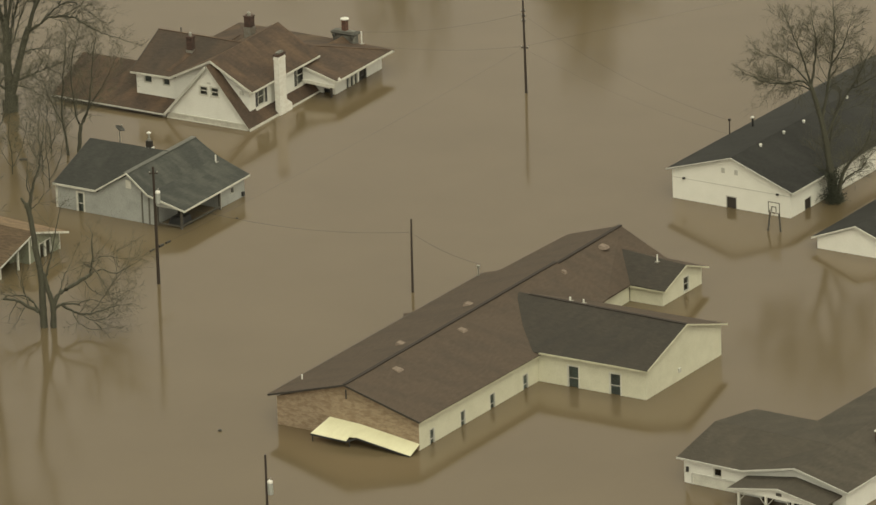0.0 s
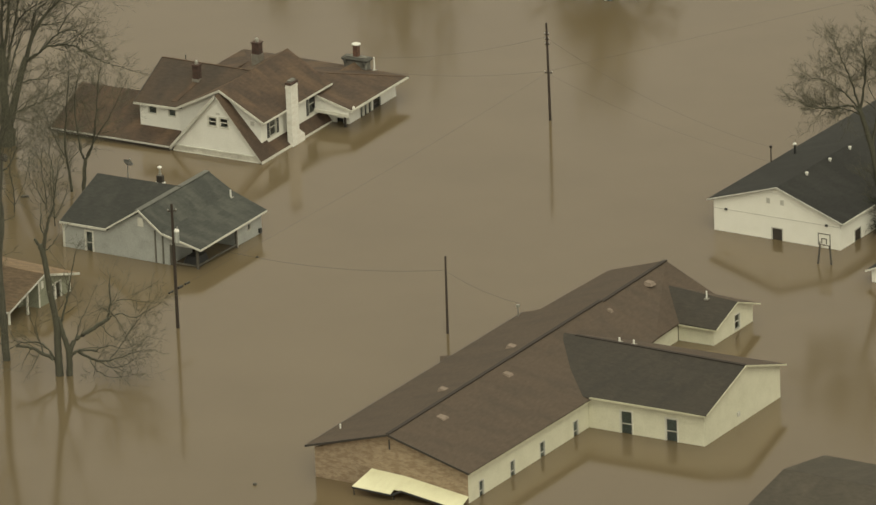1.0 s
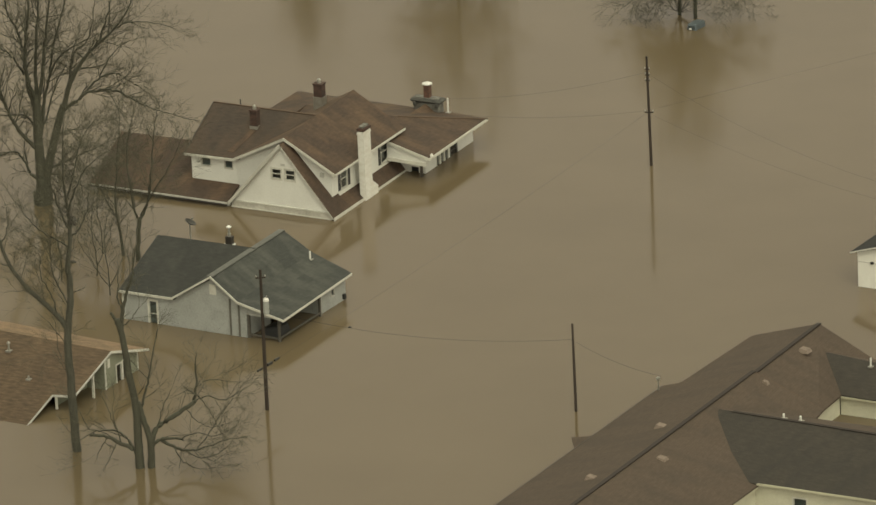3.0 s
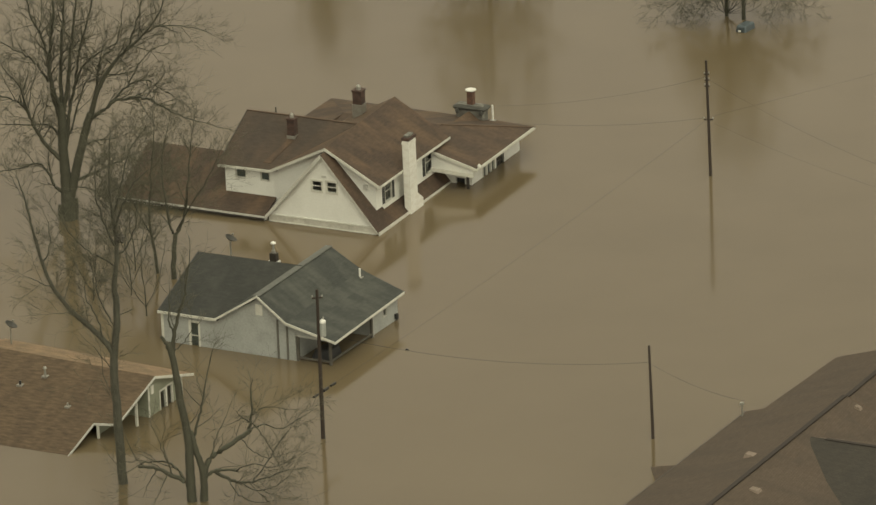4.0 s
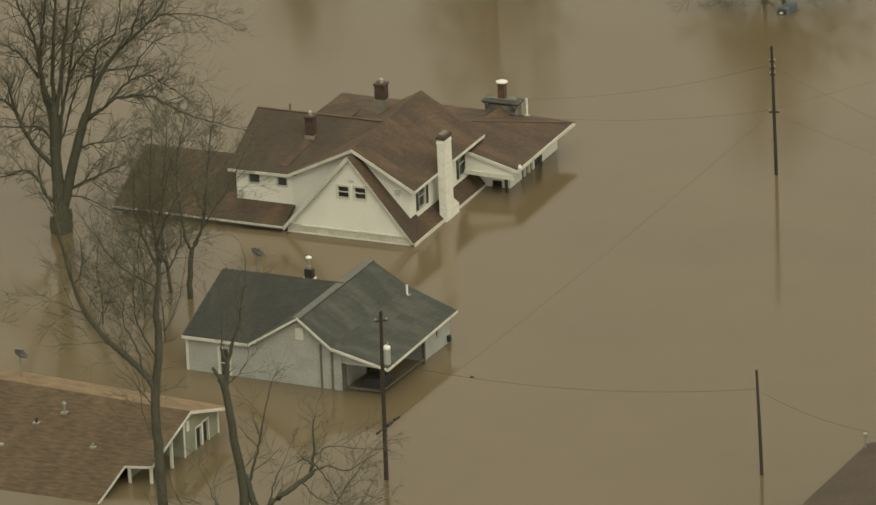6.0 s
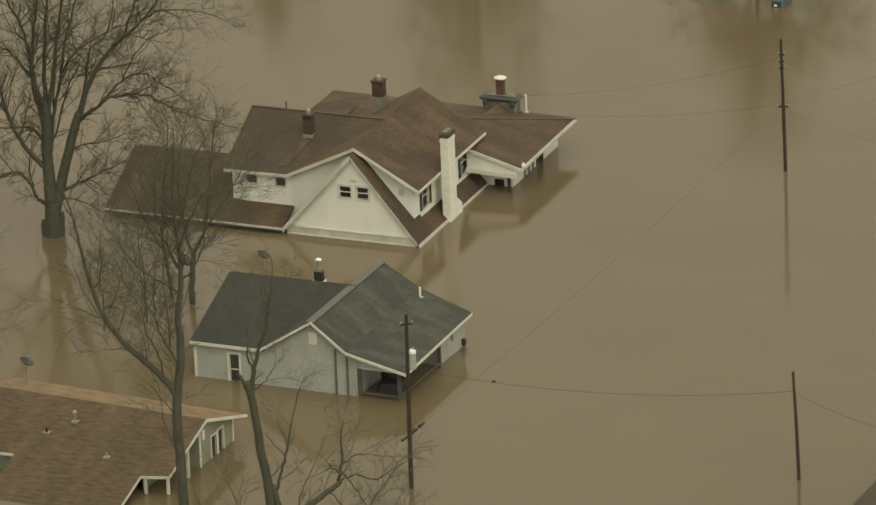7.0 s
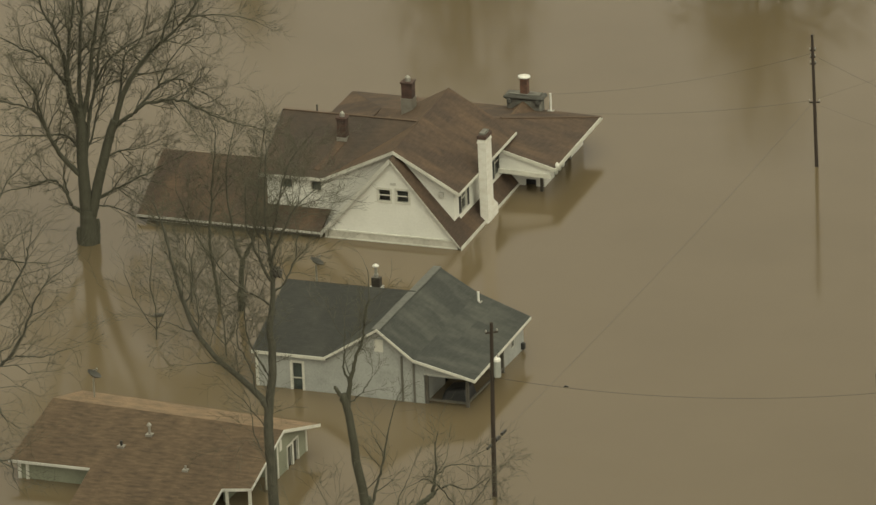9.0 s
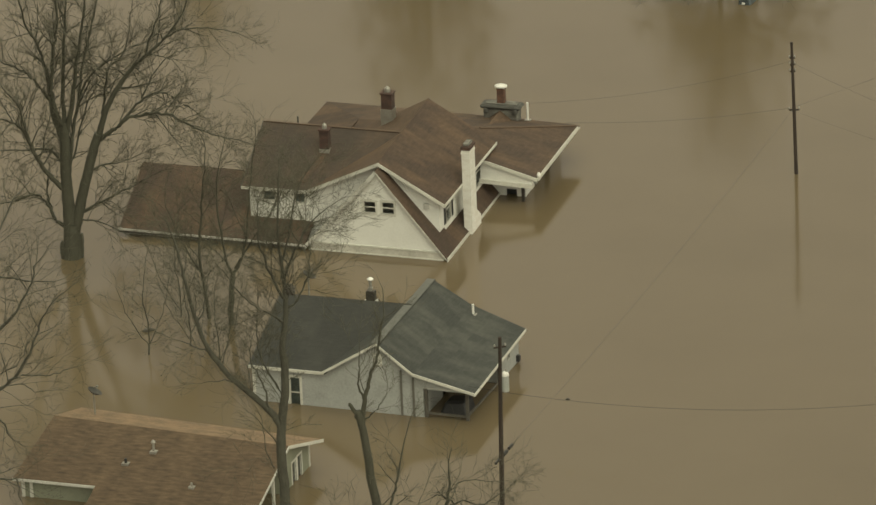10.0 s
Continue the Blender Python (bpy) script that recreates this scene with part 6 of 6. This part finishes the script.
t.limb([(-1.75, 9.5), (-2.3, 11.4, 0.4), (-3.0, 13.0, 0.8), (-3.6, 14.2, 1.1)], 0.1, 0.02, 1.3)
t.limb([(-1.7, 9.4), (-1.3, 11.6, -0.3), (-1.2, 13.4, -0.6), (-1.5, 15.2, -0.9)], 0.12, 0.02, 1.3)
t.limb([(-0.9, 6.6), (-0.5, 8.8, 0.4), (-0.15, 11.2, 0.8), (0.1, 13.2, 1.0), (0.0, 15.4, 1.3)], 0.15, 0.03, 1.2)
t.limb([(-0.2, 10.8, 0.7), (0.8, 12.6, 0.2), (1.5, 14.6, -0.2)], 0.09, 0.02, 1.2)
t.limb([(-0.6, 5.2), (0.4, 7.4, 0.6), (1.6, 9.4, 1.2), (2.6, 11.4, 1.6)], 0.12, 0.03, 1.1)
t.limb([(1.2, 8.8, 1.0), (2.8, 9.8, 0.6), (4.4, 10.8, 0.4)], 0.07, 0.02, 1.2)
t.limb([(0.15, -1.2), (0.4, 1.0), (0.75, 2.4, 0.3), (1.5, 3.4, 0.6), (2.4, 4.4, 0.9), (3.0, 6.4, 1.2)], 0.22, 0.05, 1.0)
t.limb([(0.5, 1.4), (1.3, 2.2, 0.2), (2.1, 2.6, 0.4), (2.6, 3.4, 0.6)], 0.1, 0.03, 1.0)
t.limb([(-0.2, -1.2), (-0.3, 1.0), (-0.55, 3.0, 0.4), (-0.3, 5.2, 0.8), (0.1, 7.2, 1.0)], 0.2, 0.05, 0.6)
t.done()
brush = ([], [])
rg = random.Random(5)
for _ in range(2000):
    up = 2.6 * rg.random() ** 1.2
    w = 0.36 + 0.14 * math.sin(3.0 * up)
    p = Vector((-5.3 - 0.1 * up + rg.gauss(0, w * 0.8), 63.4 + rg.gauss(0, w), up - 0.1))
    d = Vector((rg.gauss(0, 1), rg.gauss(0, 1), rg.uniform(-0.4, 0.9))).normalized() * rg.uniform(0.15, 0.45)
    sd = Vector((-d.y, d.x, 0)).normalized() * 0.02
    k = len(brush[0])
    brush[0].extend([tuple(p - sd), tuple(p + sd), tuple(p + d + sd * 0.5), tuple(p + d * 0.6 + Vector((0, 0, 0.05)))])
    brush[1].extend([(k, k + 1, k + 2), (k, k + 2, k + 3), (k, k + 3, k + 1), (k + 1, k + 3, k + 2)])
me = bpy.data.meshes.new("brush_pile")
me.from_pydata(brush[0], [], brush[1])
me.materials.append(VINE)
tagged(new("brush_pile", me), "dark green vines and sticks tangled round a tree foot", "brush", kind="stuff")

# far trees beyond the white house, seen chiefly by their reflections
for x, y, hgt, wide, seed in ((-60.5, 110.0, 11.5, 2.0, 61), (-81.0, 111.5, 12.5, 2.5, 67), (-100.5, 120.0, 10.5, 1.4, 71)):
    t = Tree(x, y, "bare tree branching low, standing far out in floodwater", seed, 0.8, 1.0, "far bare trees")
    t.limb([(0, -1), (0.05, hgt * 0.3), (0, hgt * 0.6)], 0.16, 0.06, 0.6)
    rg = random.Random(seed)
    for k in range(30):
        a, b, u = rg.gauss(0, wide * 0.75), rg.gauss(0, wide * 0.75), hgt * rg.uniform(0.45, 1.0)
        t.limb([(0, 0.2), (a * 0.7, 0.12 * hgt, b * 0.7), (a, u * 0.5, b), (a * 0.8, u, b * 0.8)], 0.016, 0.006, 1.0)
    t.done()


# ---- small things ----
def dish(x, y, az, foot, height, label):
    d = thing("satellite_dish", label, "satellite dish", at=Vector((x, y, foot)), group="satellite dishes")
    part("mast", rodded([(0, 0, 0), (0, 0, height)], [0.05, 0.05]), TIN, d)
    bm = bmesh.new()
    n, k = 16, 4
    axis = Vector((math.cos(radians(az)), math.sin(radians(az)), 1.9)).normalized()
    u = axis.orthogonal().normalized()
    v = axis.cross(u)
    c = Vector((0, 0, height + 0.1))
    rings = []
    for j in range(k + 1):
        r = 0.4 * j / k
        rings.append([bm.verts.new(c + axis * (0.17 * (r / 0.4) ** 2) + (u * math.cos(2 * math.pi * i / n) + v * math.sin(2 * math.pi * i / n)) * max(r, 0.01)) for i in range(n)])
    for a, b in zip(rings, rings[1:]):
        for i in range(n):
            bm.faces.new((a[i], a[(i + 1) % n], b[(i + 1) % n], b[i]))
    o = part("reflector", bm, DARK_MESH, d, "dark mesh reflector")
    so = o.modifiers.new("thick", "SOLIDIFY")
    so.thickness = 0.02
    bm = bmesh.new()
    rod(bm, [c + v * 0.39 + axis * 0.17, c + axis * 0.42], [0.02, 0.02], 6)
    rod(bm, [c + axis * 0.36, c + axis * 0.48], [0.05, 0.05], 8)
    part("feed_horn", bm, TIN, d)


dish(-58.54, 41.58, 20, 2.2, 1.45, "dark satellite dish on a post behind a grey roof")
dish(-62.5, 22.74, 20, 1.9, 1.25, "dark satellite dish on a mast behind a drowned roof")

# basketball goal before the metal hall
def basketball_goal():
    g = thing("basketball_goal", "weathered basketball goal on two leaning posts in floodwater", "basketball goal", at=Vector((-5.45, 54.9, 0)))
    bm = bmesh.new()
    for a, b in (((-0.5, 0, 1.45), (0.5, 0, 1.45)), ((-0.5, 0, 2.3), (0.5, 0, 2.3)), ((-0.5, 0, 1.42), (-0.5, 0, 2.33)), ((0.5, 0, 1.42), (0.5, 0, 2.33)), ((-0.2, -0.02, 1.55), (-0.2, -0.02, 1.95)), ((0.2, -0.02, 1.55), (0.2, -0.02, 1.95)), ((-0.2, -0.02, 1.95), (0.2, -0.02, 1.95))):
        rod(bm, [a, b], [0.032, 0.032], 6)
    part("board_frame", bm, SHADE_WOOD, g)
    part("backboard", boxed(-0.46, 0.46, 0.01, 0.05, 1.47, 2.28), METAL_WHITE, g, "white backboard", bevel=0.01)
    bm = bmesh.new()
    ring = [(0.23 * math.cos(k * math.pi / 8), -0.3 + 0.23 * math.sin(k * math.pi / 8), 1.52) for k in range(17)]
    rod(bm, ring, [0.015] * 17, 5)
    part("rim", bm, RUST, g, "rusty rim")
    for x, y in ((-0.62, -0.2), (0.62, 0.1)):
        part("post", rodded([(x, y, -1.2), (x * 0.55, 0.1, 2.0)], [0.085, 0.07]), SHADE_WOOD, g)


basketball_goal()

# low brushy tree leaning over the water beside the van
t = Tree(-59.0, 109.6, "low sprawling bare tree with drooping branches far out in floodwater", 83, 0.9, 1.1, "far bare trees")
t.limb([(0, -1), (0.1, 1.6), (0.0, 3.2)], 0.17, 0.1, 0.3)
for across, up, deep in ((-5.5, 0.9, -0.5), (-4.6, 1.6, 0.6), (-3.4, 0.6, -1.0), (-2.4, 2.4, 0.8), (3.2, 1.5, 0.6), (4.6, 0.9, -0.2), (2.6, 2.6, -0.6), (-4.0, 3.2, 0.2), (4.2, 3.0, 0.4)):
    t.limb([(0, 1.2 + up * 0.4), (across * 0.4, 2.0 + up * 0.5, deep * 0.4), (across * 0.75, 1.2 + up * 0.7, deep * 0.8), (across, up, deep)], 0.07, 0.015, 1.4)
t.done()


# half-sunk blue vehicle far off, scaled down to fit the camera's view
def sunk_car():
    c = thing("sunken_van", "dull blue van drowned to its windows among far trees", "van", at=Vector((-57.6, 107.4, 0)))
    bm = bmesh.new()
    hexa(bm, [(-0.46, -0.9, -1), (0.46, -0.9, -1), (0.46, 0.9, -1), (-0.46, 0.9, -1), (-0.36, -0.62, 0.45), (0.36, -0.62, 0.45), (0.36, 0.7, 0.45), (-0.36, 0.7, 0.45)])
    part("body", bm, BLUE_PAINT, c, bevel=0.06)
    part("windscreen", slab([(-0.34, -0.8, 0.06), (0.34, -0.8, 0.06), (0.31, -0.7, 0.33), (-0.31, -0.7, 0.33)], 0.02), GLASS, c)
    # a white glint on the body, made as a small bright panel
    part("glint_panel", boxed(-0.1, 0.08, -0.88, -0.8, 0.06, 0.18), BRIGHT_TIN, c, "pale panel painted bright as a glint")


sunk_car()

# floating scraps
for k, (x, y, w, l) in enumerate(((-14.72, -3.83, 0.25, 0.3), (-67.9, 40.76, 0.3, 0.7))):
    bm = bmesh.new()
    bmesh.ops.create_icosphere(bm, subdivisions=2, radius=1.0, matrix=Matrix.Diagonal((l / 2, w / 2, 0.14, 1)))
    rg = random.Random(k)
    for v in bm.verts:
        v.co *= rg.uniform(0.75, 1.2)
    me = bpy.data.meshes.new("driftwood")
    bm.to_mesh(me)
    bm.free()
    me.materials.append(SHADE_WOOD)
    o = tagged(new("driftwood", me), "dark lump of driftwood floating on floodwater", "driftwood", "floating driftwood")
    o.matrix_world = pose(x, y, 0.04, 0, 0, 40 * k)
